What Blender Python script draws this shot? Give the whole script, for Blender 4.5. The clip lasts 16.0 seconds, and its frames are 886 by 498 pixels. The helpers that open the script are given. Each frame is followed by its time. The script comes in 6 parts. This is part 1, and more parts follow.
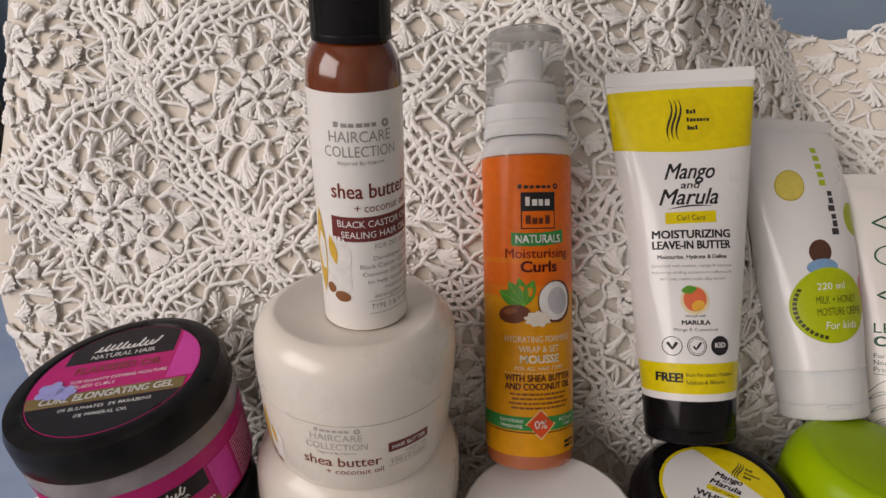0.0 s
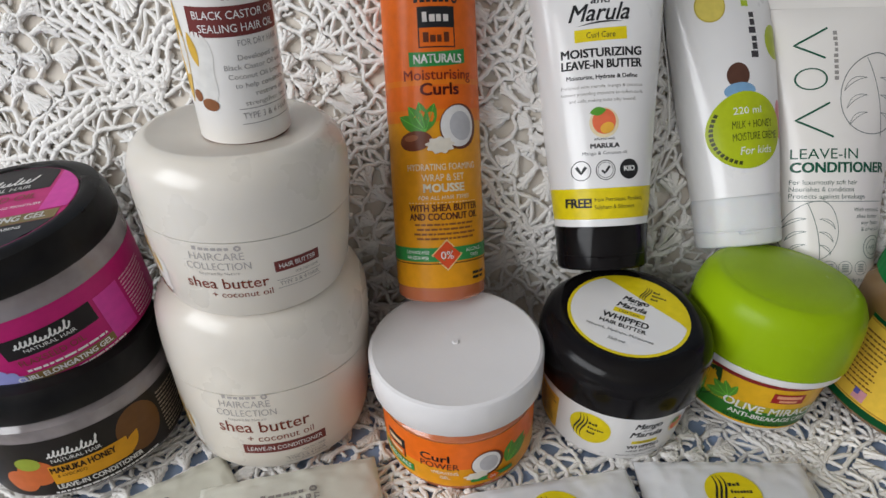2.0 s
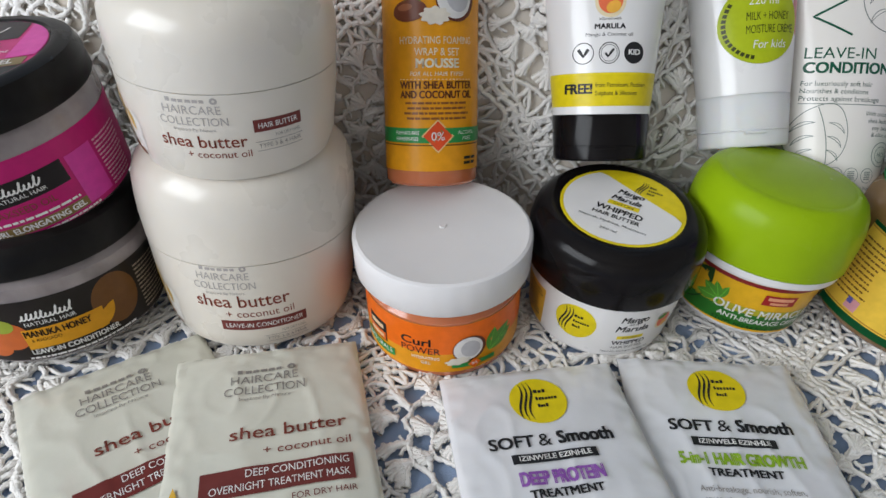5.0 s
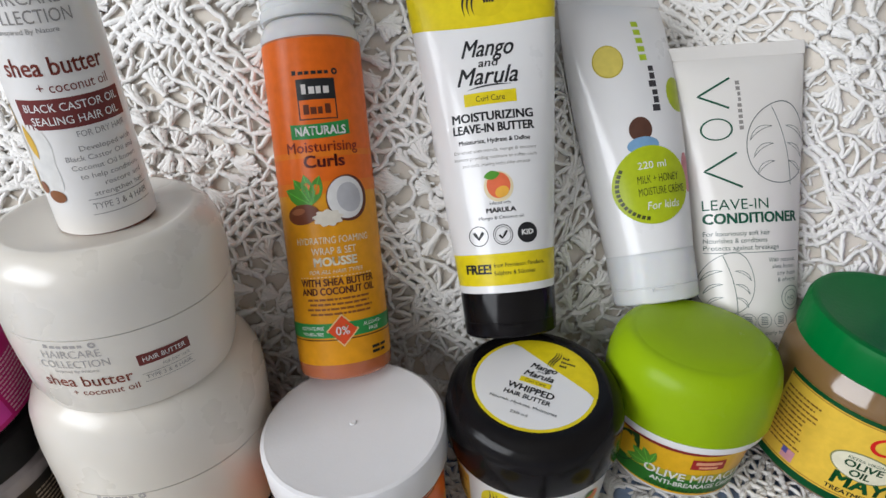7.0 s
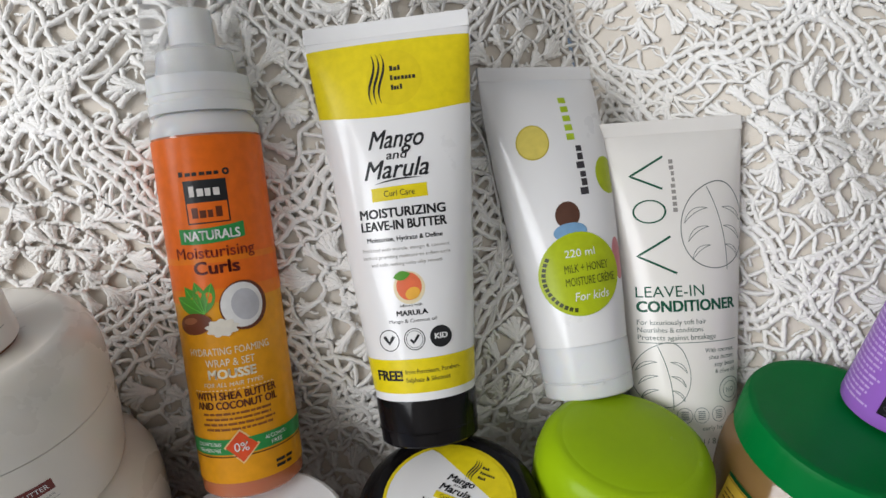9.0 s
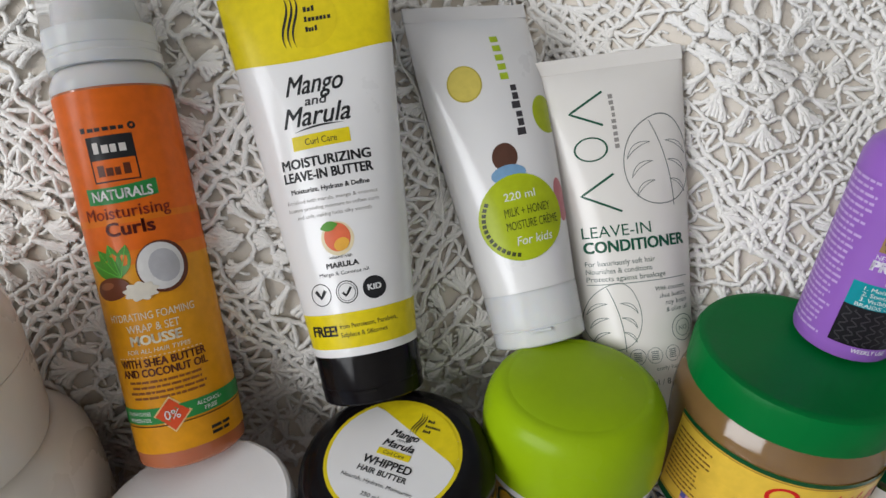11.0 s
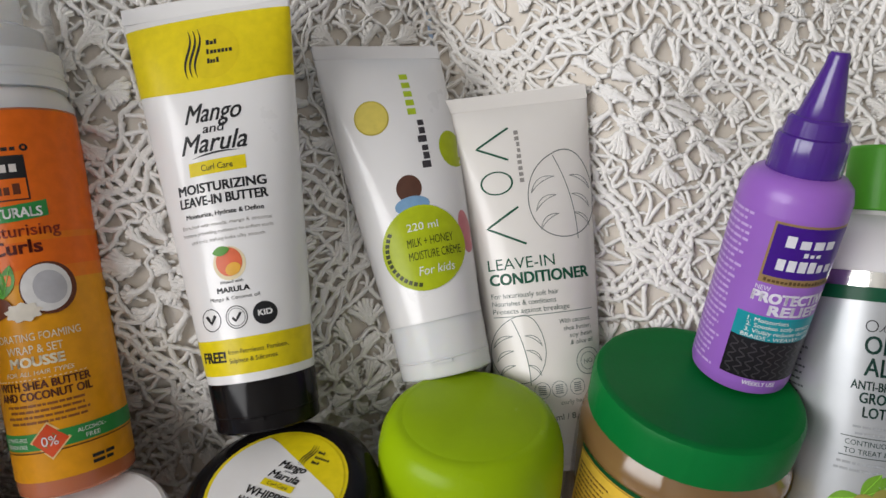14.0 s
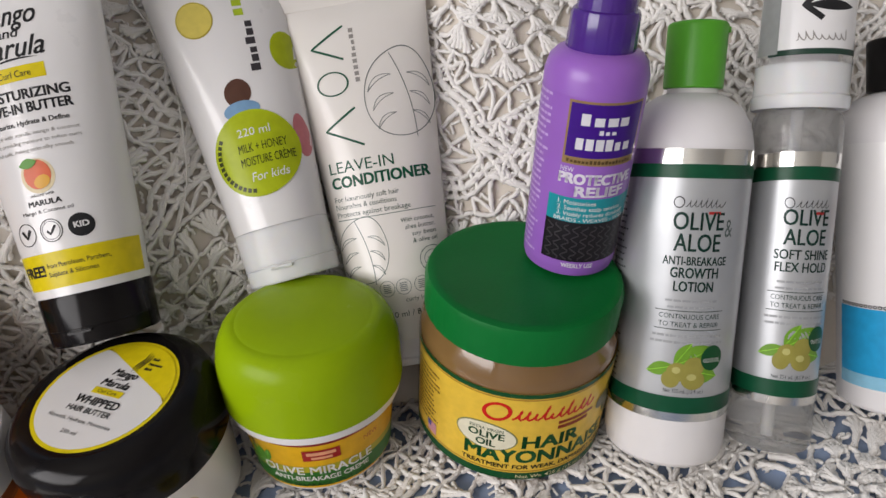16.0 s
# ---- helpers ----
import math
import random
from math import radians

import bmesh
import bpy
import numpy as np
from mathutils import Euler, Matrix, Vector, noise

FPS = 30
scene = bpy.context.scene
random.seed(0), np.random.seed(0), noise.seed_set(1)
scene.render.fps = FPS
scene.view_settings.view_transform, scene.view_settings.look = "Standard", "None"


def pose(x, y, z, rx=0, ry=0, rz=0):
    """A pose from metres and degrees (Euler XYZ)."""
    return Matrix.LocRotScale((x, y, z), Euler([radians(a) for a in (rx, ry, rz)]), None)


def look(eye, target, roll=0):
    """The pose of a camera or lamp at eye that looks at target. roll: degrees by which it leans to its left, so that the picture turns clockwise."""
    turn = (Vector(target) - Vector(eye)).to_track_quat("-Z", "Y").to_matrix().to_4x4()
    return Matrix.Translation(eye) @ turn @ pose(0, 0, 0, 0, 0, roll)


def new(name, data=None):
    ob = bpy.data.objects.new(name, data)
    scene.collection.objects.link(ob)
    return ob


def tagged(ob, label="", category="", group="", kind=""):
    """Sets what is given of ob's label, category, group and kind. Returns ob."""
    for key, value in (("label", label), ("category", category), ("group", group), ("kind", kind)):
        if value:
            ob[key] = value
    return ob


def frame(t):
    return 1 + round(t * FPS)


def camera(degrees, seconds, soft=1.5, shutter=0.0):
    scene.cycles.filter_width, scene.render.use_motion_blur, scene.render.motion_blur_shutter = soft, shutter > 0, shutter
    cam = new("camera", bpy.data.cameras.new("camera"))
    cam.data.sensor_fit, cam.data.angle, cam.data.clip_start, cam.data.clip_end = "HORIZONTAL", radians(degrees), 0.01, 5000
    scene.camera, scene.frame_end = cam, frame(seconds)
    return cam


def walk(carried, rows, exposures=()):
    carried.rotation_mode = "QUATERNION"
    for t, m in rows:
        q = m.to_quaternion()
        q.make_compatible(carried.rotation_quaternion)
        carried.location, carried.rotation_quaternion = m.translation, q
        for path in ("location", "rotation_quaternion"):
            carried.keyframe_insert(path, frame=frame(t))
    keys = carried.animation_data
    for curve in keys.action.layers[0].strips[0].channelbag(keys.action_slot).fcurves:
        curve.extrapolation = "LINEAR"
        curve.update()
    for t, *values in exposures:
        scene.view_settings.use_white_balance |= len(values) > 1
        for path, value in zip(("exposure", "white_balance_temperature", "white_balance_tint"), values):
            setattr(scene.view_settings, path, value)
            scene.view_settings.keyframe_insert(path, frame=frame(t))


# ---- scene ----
cam = camera(70.8, 16.0, soft=1.5)
PATH = [
    (0, (0.049, 0.045, 0.319), (-0.056, 1.873, -0.484), 0.8),
    (0.5, (0.053, 0.047, 0.302), (-0.043, 1.832, -0.596), 0.7),
    (1, (0.064, 0.045, 0.299), (-0.012, 1.828, -0.604), 0.6),
    (1.5, (0.077, 0.042, 0.293), (0.038, 1.805, -0.651), 0.5),
    (2, (0.088, 0.038, 0.272), (0.068, 1.748, -0.765), 0.0),
    (2.5, (0.09, 0.036, 0.258), (0.07, 1.722, -0.817), 0.5),
    (3, (0.09, 0.03, 0.249), (0.068, 1.673, -0.892), 1.3),
    (3.2, (0.09, 0.03, 0.241), (0.045, 1.64, -0.944), 1.0),
    (5.3, (0.097, 0.031, 0.24), (0.086, 1.642, -0.945), 2.7),
    (5.5, (0.103, 0.034, 0.252), (0.078, 1.678, -0.887), 2.1),
    (6, (0.114, 0.042, 0.263), (0.091, 1.738, -0.797), 0.2),
    (6.5, (0.13, 0.051, 0.272), (0.141, 1.768, -0.753), -0.3),
    (7, (0.138, 0.057, 0.281), (0.142, 1.824, -0.656), -2.2),
    (7.5, (0.149, 0.065, 0.285), (0.18, 1.84, -0.637), -2.2),
    (8, (0.16, 0.076, 0.298), (0.214, 1.86, -0.606), -2.5),
    (8.5, (0.171, 0.09, 0.306), (0.208, 1.868, -0.611), -2.1),
    (8.7, (0.175, 0.096, 0.312), (0.209, 1.87, -0.611), -2.2),
    (10.8, (0.204, 0.099, 0.294), (0.258, 1.866, -0.642), -5.6),
    (11, (0.207, 0.098, 0.288), (0.261, 1.847, -0.68), -5.7),
    (11.5, (0.213, 0.092, 0.266), (0.262, 1.828, -0.726), -5.2),
    (12, (0.211, 0.09, 0.248), (0.243, 1.79, -0.805), -4.9),
    (12.5, (0.21, 0.085, 0.242), (0.244, 1.775, -0.827), -3.3),
    (13, (0.219, 0.082, 0.245), (0.259, 1.82, -0.744), -4.0),
    (13.5, (0.238, 0.086, 0.262), (0.303, 1.884, -0.61), -4.5),
    (14, (0.251, 0.087, 0.273), (0.347, 1.914, -0.535), -4.5),
    (14.5, (0.267, 0.083, 0.274), (0.392, 1.886, -0.583), -5.3),
    (15, (0.289, 0.08, 0.271), (0.422, 1.863, -0.626), -6.2),
    (15.5, (0.306, 0.076, 0.265), (0.452, 1.841, -0.664), -6.4),
    (16, (0.318, 0.072, 0.252), (0.465, 1.796, -0.753), -6.9),
]
walk(cam, [(t, look(eye, target, roll)) for t, eye, target, roll in PATH],
     exposures=[(0.0, -0.40, 6950, 17), (0.5, -0.30, 6700, 13), (1.5, -0.15, 6300, 9), (3.0, -0.05, 5950, 7), (5.5, 0.03, 5980, 7), (7.0, 0.08, 6000, 8), (8.5, 0.10, 6120, 8), (11.0, -0.03, 6150, 8), (13.5, 0.04, 6250, 8), (14.5, -0.05, 6450, 12), (16.0, 0.0, 6500, 13)])

# ---- light ----
world = bpy.data.worlds.new("room_light")
scene.world = world
world.use_nodes = True
wn = world.node_tree.nodes
sky = wn.new("ShaderNodeTexSky")
sky.sky_type = "NISHITA"
sky.sun_disc = False
sky.sun_elevation, sky.sun_rotation = radians(40), radians(-60)
world.node_tree.links.new(sky.outputs[0], wn["Background"].inputs[0])
wn["Background"].inputs[1].default_value = 0.07


def window_lamp(name, eye, target, w, h, power, tint):
    data = bpy.data.lights.new(name, "AREA")
    data.shape, data.size, data.size_y, data.energy, data.color = "RECTANGLE", w, h, power, tint
    ob = new(name, data)
    ob.matrix_world = look(eye, target)
    return ob


window_lamp("window_daylight", (-1.40, -0.95, 0.95), (0.2, -0.35, 0.4), 1.7, 1.1, 46.0, (1.0, 0.975, 0.955))


# ---- materials ----
def material(name, color, rough=0.5, metal=0.0, spec=0.5, color2=None, scale=40.0, bump=0.0, bump_scale=300.0,
             coat=0.0, transmission=0.0, subsurface=0.0, ior=1.45, coords="Object"):
    """A painted, plastic or cloth surface with a second tone in soft patches and fine relief."""
    mat = bpy.data.materials.new(name)
    mat.use_nodes = True
    nt = mat.node_tree
    b = nt.nodes["Principled BSDF"]
    b.inputs["Base Color"].default_value = (*color, 1)
    b.inputs["Roughness"].default_value = rough
    b.inputs["Metallic"].default_value = metal
    b.inputs["Specular IOR Level"].default_value = spec
    b.inputs["IOR"].default_value = ior
    b.inputs["Coat Weight"].default_value = coat
    b.inputs["Coat Roughness"].default_value = 0.08
    b.inputs["Transmission Weight"].default_value = transmission
    if subsurface:
        b.inputs["Subsurface Weight"].default_value = subsurface
        b.inputs["Subsurface Scale"].default_value = 0.004
        b.inputs["Subsurface Radius"].default_value = (1.0, 0.9, 0.75)
    co = nt.nodes.new("ShaderNodeTexCoord")
    if color2:
        n = nt.nodes.new("ShaderNodeTexNoise")
        n.inputs["Scale"].default_value = scale
        n.inputs["Detail"].default_value = 5
        nt.links.new(co.outputs[coords], n.inputs["Vector"])
        mix = nt.nodes.new("ShaderNodeMix")
        mix.data_type = "RGBA"
        mix.inputs["A"].default_value, mix.inputs["B"].default_value = (*color, 1), (*color2, 1)
        ramp = nt.nodes.new("ShaderNodeMapRange")
        ramp.inputs["From Min"].default_value, ramp.inputs["From Max"].default_value = 0.35, 0.65
        nt.links.new(n.outputs["Fac"], ramp.inputs["Value"])
        nt.links.new(ramp.outputs["Result"], mix.inputs["Factor"])
        nt.links.new(mix.outputs["Result"], b.inputs["Base Color"])
        rr = nt.nodes.new("ShaderNodeMapRange")
        rr.inputs["To Min"].default_value, rr.inputs["To Max"].default_value = max(0.02, rough - 0.05), min(1, rough + 0.08)
        nt.links.new(n.outputs["Fac"], rr.inputs["Value"])
        nt.links.new(rr.outputs["Result"], b.inputs["Roughness"])
    if bump:
        n2 = nt.nodes.new("ShaderNodeTexNoise")
        n2.inputs["Scale"].default_value = bump_scale
        n2.inputs["Detail"].default_value = 4
        nt.links.new(co.outputs[coords], n2.inputs["Vector"])
        bp = nt.nodes.new("ShaderNodeBump")
        bp.inputs["Strength"].default_value = bump
        bp.inputs["Distance"].default_value = 0.001
        nt.links.new(n2.outputs["Fac"], bp.inputs["Height"])
        nt.links.new(bp.outputs["Normal"], b.inputs["Normal"])
    return mat


def ink(name, color, rough=0.3, metal=0.0):
    return material(name, color, rough, metal, 0.25, tuple(c * 0.9 for c in color), 200)


YARN = material("cotton_yarn", (0.93, 0.905, 0.87), 0.95, spec=0.1, color2=(0.90, 0.87, 0.825), scale=25, bump=0.8, bump_scale=1100)
TICKING = material("cushion_fabric", (0.77, 0.71, 0.63), 0.95, spec=0.1, color2=(0.72, 0.655, 0.57), scale=30, bump=0.5, bump_scale=1500)
SHEET = material("blue_bed_sheet", (0.34, 0.42, 0.58), 0.9, spec=0.1, color2=(0.28, 0.36, 0.52), scale=20, bump=0.4, bump_scale=1500)
WALL = material("blue_wall_paint", (0.36, 0.47, 0.60), 0.7, color2=(0.33, 0.43, 0.56), scale=4, bump=0.1)
# Its paleness sets how much fill the added walls and ceiling bounce.
ROOM_PAINT = material("cream_bounce_paint", (0.72, 0.69, 0.64), 0.8, color2=(0.69, 0.66, 0.61), scale=3, bump=0.1)
FLOORING = material("brown_floor", (0.20, 0.13, 0.08), 0.5, color2=(0.16, 0.10, 0.06), scale=6)
BEIGE = material("beige_curtain", (0.42, 0.38, 0.27), 0.9, color2=(0.36, 0.32, 0.22), scale=12)
DARK_WOOD = material("dark_wood", (0.06, 0.04, 0.03), 0.5, color2=(0.04, 0.025, 0.02), scale=12)
WHITE_PLASTIC = material("white_plastic", (0.74, 0.72, 0.72), 0.38, color2=(0.71, 0.69, 0.69), scale=30, bump=0.06, bump_scale=900)
CREAM_PLASTIC = material("cream_plastic", (0.70, 0.65, 0.575), 0.27, color2=(0.68, 0.63, 0.555), scale=20, subsurface=0.15, coat=0.25)
BLACK_PLASTIC = material("black_plastic", (0.006, 0.005, 0.006), 0.14, spec=0.18, color2=(0.008, 0.007, 0.007), scale=60)
MATT_BLACK = material("matt_black_plastic", (0.006, 0.0055, 0.0055), 0.28, spec=0.15, color2=(0.014, 0.013, 0.013), scale=60)
LIME_PLASTIC = material("lime_plastic", (0.28, 0.42, 0.003), 0.24, spec=0.14, color2=(0.26, 0.39, 0.003), scale=30)
GREEN_PLASTIC = material("green_plastic", (0.004, 0.15, 0.03), 0.36, spec=0.12, color2=(0.003, 0.14, 0.026), scale=30, bump=0.08, bump_scale=700)
CAP_GREEN = material("bright_green_plastic", (0.09, 0.40, 0.02), 0.38, color2=(0.08, 0.36, 0.018), scale=30)
PURPLE = material("purple_cap_plastic", (0.065, 0.015, 0.22), 0.2, color2=(0.058, 0.013, 0.20), scale=30, coat=0.4)
LILAC = material("lilac_plastic", (0.30, 0.12, 0.50), 0.32, color2=(0.28, 0.11, 0.47), scale=30, coat=0.1, subsurface=0.1)
CLEAR = material("clear_plastic", (0.96, 0.96, 0.96), 0.08, transmission=0.88, ior=1.15)
FROST = material("frosted_plastic", (0.93, 0.935, 0.925), 0.2, transmission=0.3, ior=1.25, subsurface=0.5)
AMBER = material("amber_bottle", (0.20, 0.045, 0.012), 0.12, color2=(0.16, 0.035, 0.01), scale=30, coat=0.6, transmission=0.25)
GEL_AMBER = material("pink_amber_liquid", (0.52, 0.17, 0.07), 0.12, color2=(0.47, 0.14, 0.055), scale=20, coat=0.5, subsurface=0.3)
CLEAR_LIQUID = material("clear_liquid_bottle", (0.80, 0.80, 0.79), 0.08, transmission=0.85, ior=1.33)
CLEAR_GEL = material("clear_gel_jar", (0.42, 0.37, 0.37), 0.10, color2=(0.30, 0.26, 0.26), scale=60, transmission=0.45, coat=0.4)
MAYO = material("tan_cream_in_clear_plastic", (0.23, 0.13, 0.05), 0.10, color2=(0.19, 0.105, 0.038), scale=25, coat=0.5, subsurface=0.2)
WHITE_LABEL = material("white_label", (0.78, 0.765, 0.755), 0.28, color2=(0.76, 0.745, 0.735), scale=30, coat=0.4)
WARM_LABEL = material("warm_white_label", (0.75, 0.715, 0.67), 0.30, color2=(0.73, 0.695, 0.65), scale=30, coat=0.3)
SILVER = material("silver_foil_label", (0.46, 0.47, 0.48), 0.34, metal=0.45, color2=(0.42, 0.43, 0.44), scale=50)
SILVER_EDGE = material("bright_silver_foil", (0.72, 0.71, 0.68), 0.16, metal=1.0)


# ---- shapes ----
def smooth(bm, angle=35):
    lim = radians(angle)
    for f in bm.faces:
        f.smooth = True
    for e in bm.edges:
        if len(e.link_faces) == 2 and e.calc_face_angle(0) > lim:
            e.smooth = False


def part(name, bm, mat, parent=None, label="", angle=35):
    bmesh.ops.recalc_face_normals(bm, faces=bm.faces) if len(bm.faces) < 60000 else None
    smooth(bm, angle)
    me = bpy.data.meshes.new(name)
    bm.to_mesh(me)
    bm.free()
    me.materials.append(mat)
    ob = new(name, me)
    if parent:
        ob.parent = parent
    if label:
        tagged(ob, label)
    return ob


def thing(name, m, label, category, group=""):
    ob = new(name)
    ob.empty_display_size = 0.01
    ob.matrix_world = m
    return tagged(ob, label, category, group)


def lathe(profile, seg=72, wobble=None):
    """A solid of revolution from (radius, height) pairs, bottom to top; a radius of 0 closes an end."""
    bm = bmesh.new()
    rings = []
    for r, z in profile:
        if r <= 1e-6:
            rings.append([bm.verts.new((0, 0, z))])
        else:
            ring = []
            for i in range(seg):
                a = 2 * math.pi * i / seg
                k = r * (wobble(a, z) if wobble else 1)
                ring.append(bm.verts.new((k * math.sin(a), -k * math.cos(a), z)))
            rings.append(ring)
    for lo, hi in zip(rings, rings[1:]):
        for i in range(seg):
            j = (i + 1) % seg
            if len(lo) == 1 and len(hi) == 1:
                continue
            if len(lo) == 1:
                bm.faces.new((lo[0], hi[j], hi[i]))
            elif len(hi) == 1:
                bm.faces.new((lo[i], lo[j], hi[0]))
            else:
                bm.faces.new((lo[i], lo[j], hi[j], hi[i]))
    return bm


def rounded(r, z0, z1, e0=0.002, e1=0.002, r1=None, steps=5):
    """A closed profile of a drum from z0 to z1 with rounded edges."""
    r1 = r if r1 is None else r1
    out = [(0, z0)]
    for i in range(steps + 1):
        a = math.pi / 2 * i / steps
        out.append((r - e0 + e0 * math.sin(a), z0 + e0 - e0 * math.cos(a)))
    for i in range(steps + 1):
        a = math.pi / 2 * i / steps
        out.append((r1 - e1 + e1 * math.cos(a), z1 - e1 + e1 * math.sin(a)))
    return out + [(0, z1)]


def ribs(n, depth):
    return lambda a, z: 1 + depth * (1 if int(a / (2 * math.pi) * n * 2) % 2 else 0)


# ---- setting ----
def cushion_y(x, z):
    """How deep the front of the two leaning pillows lies: the first falls back towards its end, the second stands beside it."""
    x, z = np.asarray(x, float), np.asarray(z, float)
    first = 0.345 + 0.10 * z + 0.55 * z * z + 0.016 * np.exp(-((z - 0.03) / 0.05) ** 2) + 4.0 * np.maximum(0, x - 0.167) * np.maximum(z, 0)
    first = first + 1.2 * np.maximum(0, -0.17 - x) ** 2 + 0.15 * np.maximum(0, z - 0.2) + 14 * np.maximum(0, z - 0.30) ** 2
    second = 0.318 + 0.53 * z + 6.0 * np.maximum(0, 0.40 - x) ** 2 + 0.016 * np.exp(-((z - 0.03) / 0.05) ** 2) + 10 * np.maximum(0, z - 0.27) ** 2
    first = first + 0.018 * np.exp(-((x - 0.185) / 0.075) ** 2) * np.clip((z - 0.17) / 0.07, 0, 1)
    lump = 0.004 * np.sin(x * 31 + 1) * np.sin(z * 37 + 2) + 0.003 * np.sin(x * 57 + z * 41)
    return np.minimum(first, second) + lump


def first_y(x, z):
    return cushion_y(x, z) + 0.001 + 3.0 * max(0.0, x - 0.36)


def sheet_of(nx, ny, f):
    bm = bmesh.new()
    g = [[bm.verts.new(f(i / nx, j / ny)) for i in range(nx + 1)] for j in range(ny + 1)]
    for j in range(ny):
        for i in range(nx):
            bm.faces.new((g[j][i], g[j][i + 1], g[j + 1][i + 1], g[j + 1][i]))
    return bm


def box(x0, x1, y0, y1, z0, z1, bevel=0.0):
    bm = bmesh.new()
    bmesh.ops.create_cube(bm, size=1)
    for v in bm.verts:
        v.co = ((x0 + x1) / 2 + v.co.x * (x1 - x0), (y0 + y1) / 2 + v.co.y * (y1 - y0), (z0 + z1) / 2 + v.co.z * (z1 - z0))
    if bevel:
        bmesh.ops.bevel(bm, geom=bm.edges[:], offset=bevel, segments=3, affect="EDGES")
    return bm


bed = thing("bed", Matrix(), "bed covered with a light blue sheet", "bed")
def bed_z(x):
    """The soft bed sinks a little towards one end."""
    return -0.03 * np.clip(np.asarray(x, float) - 0.14, 0, 0.36)


def mattress():
    bm = sheet_of(80, 40, lambda u, v: (-1.1 + 2.5 * u, -0.9 + 1.65 * v, float(bed_z(-1.1 + 2.5 * u)) - 0.0045 - 0.25 * max(abs(u - 0.5) * 2, abs(v - 0.5) * 2) ** 60))
    low = bmesh.ops.extrude_face_region(bm, geom=bm.faces[:])["geom"]
    for v in low:
        if isinstance(v, bmesh.types.BMVert):
            v.co.z = -0.28
    return bm


part("mattress", mattress(), SHEET, bed)
part("base", box(-1.05, 1.35, -0.85, 0.72, -0.6, -0.29, 0.01), DARK_WOOD, bed)
def setting(name, bm, mat, label, category):
    return tagged(part(name, bm, mat), label, category, kind="structure")


setting("wall_back", box(-1.7, 2.3, 1.05, 1.15, -0.6, 1.9), WALL, "pale blue painted wall behind the bed", "wall")
# Cream walls and ceiling are unseen, added to bounce window light as fill.
setting("added_wall_front", box(-1.7, 2.3, -2.1, -2.0, -0.6, 1.9), ROOM_PAINT, "unseen cream wall added to bounce light", "wall")
setting("added_wall_right", box(2.2, 2.3, -2.0, 1.05, -0.6, 1.9), ROOM_PAINT, "unseen cream wall added to bounce light", "wall")
setting("floor", box(-1.7, 2.3, -2.1, 1.15, -0.7, -0.6), FLOORING, "brown floor beside the bed", "floor")
setting("ceiling", box(-1.7, 2.3, -2.1, 1.15, 1.9, 2.0), ROOM_PAINT, "unseen pale ceiling added to bounce light", "ceiling")
added_wall_left = setting("added_wall_left", box(-1.7, -1.6, -2.0, -1.9, -0.6, 1.9), ROOM_PAINT, "unseen cream wall added round the window opening", "wall")
part("wall_piece", box(-1.7, -1.6, 0.0, 1.05, -0.6, 1.9), ROOM_PAINT, added_wall_left)
part("wall_piece", box(-1.7, -1.6, -1.9, 0.0, -0.6, 0.35), ROOM_PAINT, added_wall_left)
part("wall_piece", box(-1.7, -1.6, -1.9, 0.0, 1.55, 1.9), ROOM_PAINT, added_wall_left)
curtain = thing("curtain", Matrix(), "beige curtain hanging beside the bed", "curtain")
part("cloth", sheet_of(80, 2, lambda u, v: (-1.5 + 0.79 * u, 1.0 + 0.02 * math.sin(u * 60), -0.3 + 0.639 * v)), BEIGE, curtain)
# Plain white block added for a bright area of unknown kind.
shelf = thing("white_block", Matrix(), "plain white block against the wall above the curtain", "shelf")
part("board", box(-1.5, -0.685, 0.94, 1.05, 0.34, 0.48, 0.004), WHITE_PLASTIC, shelf)
# Plain dark block added for a dark area of unknown kind.
chest = thing("dark_block", Matrix(), "plain dark block standing beside the bed", "chest")
part("carcass", box(-1.5, -0.70, 0.80, 0.94, -0.6, 0.20, 0.01), DARK_WOOD, chest)
part("top", box(-1.52, -0.695, 0.79, 0.95, 0.202, 0.222, 0.004), DARK_WOOD, chest)


def top_z(x):
    """The upper rim of the two pillows along the bed."""
    x = np.asarray(x, float)
    return 0.283 + 0.10 / (1 + np.exp((x - 0.245) * 90)) + 0.06 * np.clip((x - 0.30) / 0.12, 0, 1)


def pillow_front(x0, x1):
    def f(u, v):
        x = x0 + (x1 - x0) * u
        z = -0.01 + (float(top_z(x)) + 0.006) * v
        return (x, float(cushion_y(x, z)) + 0.001, z)
    return f


def padded(f, nx, ny, depth):
    """A soft cushion: its front from f, its back a plain curve, closed at the rim."""
    bm = bmesh.new()
    front = [[bm.verts.new(f(i / nx, j / ny)) for i in range(nx + 1)] for j in range(ny + 1)]
    back = []
    for j in range(ny + 1):
        row = []
        for i in range(nx + 1):
            c = front[j][i].co
            k = math.sin(math.pi * i / nx) ** 0.5 * math.sin(math.pi * j / ny) ** 0.5
            row.append(front[j][i] if i in (0, nx) or j in (0, ny) else bm.verts.new((c.x, c.y + depth * k + 0.004, c.z)))
        back.append(row)
    for g in (front, back):
        for j in range(ny):
            for i in range(nx):
                bm.faces.new((g[j][i], g[j][i + 1], g[j + 1][i + 1], g[j + 1][i]))
    return bm


# ---- crocheted bedspread ----
FOLD = 0.362


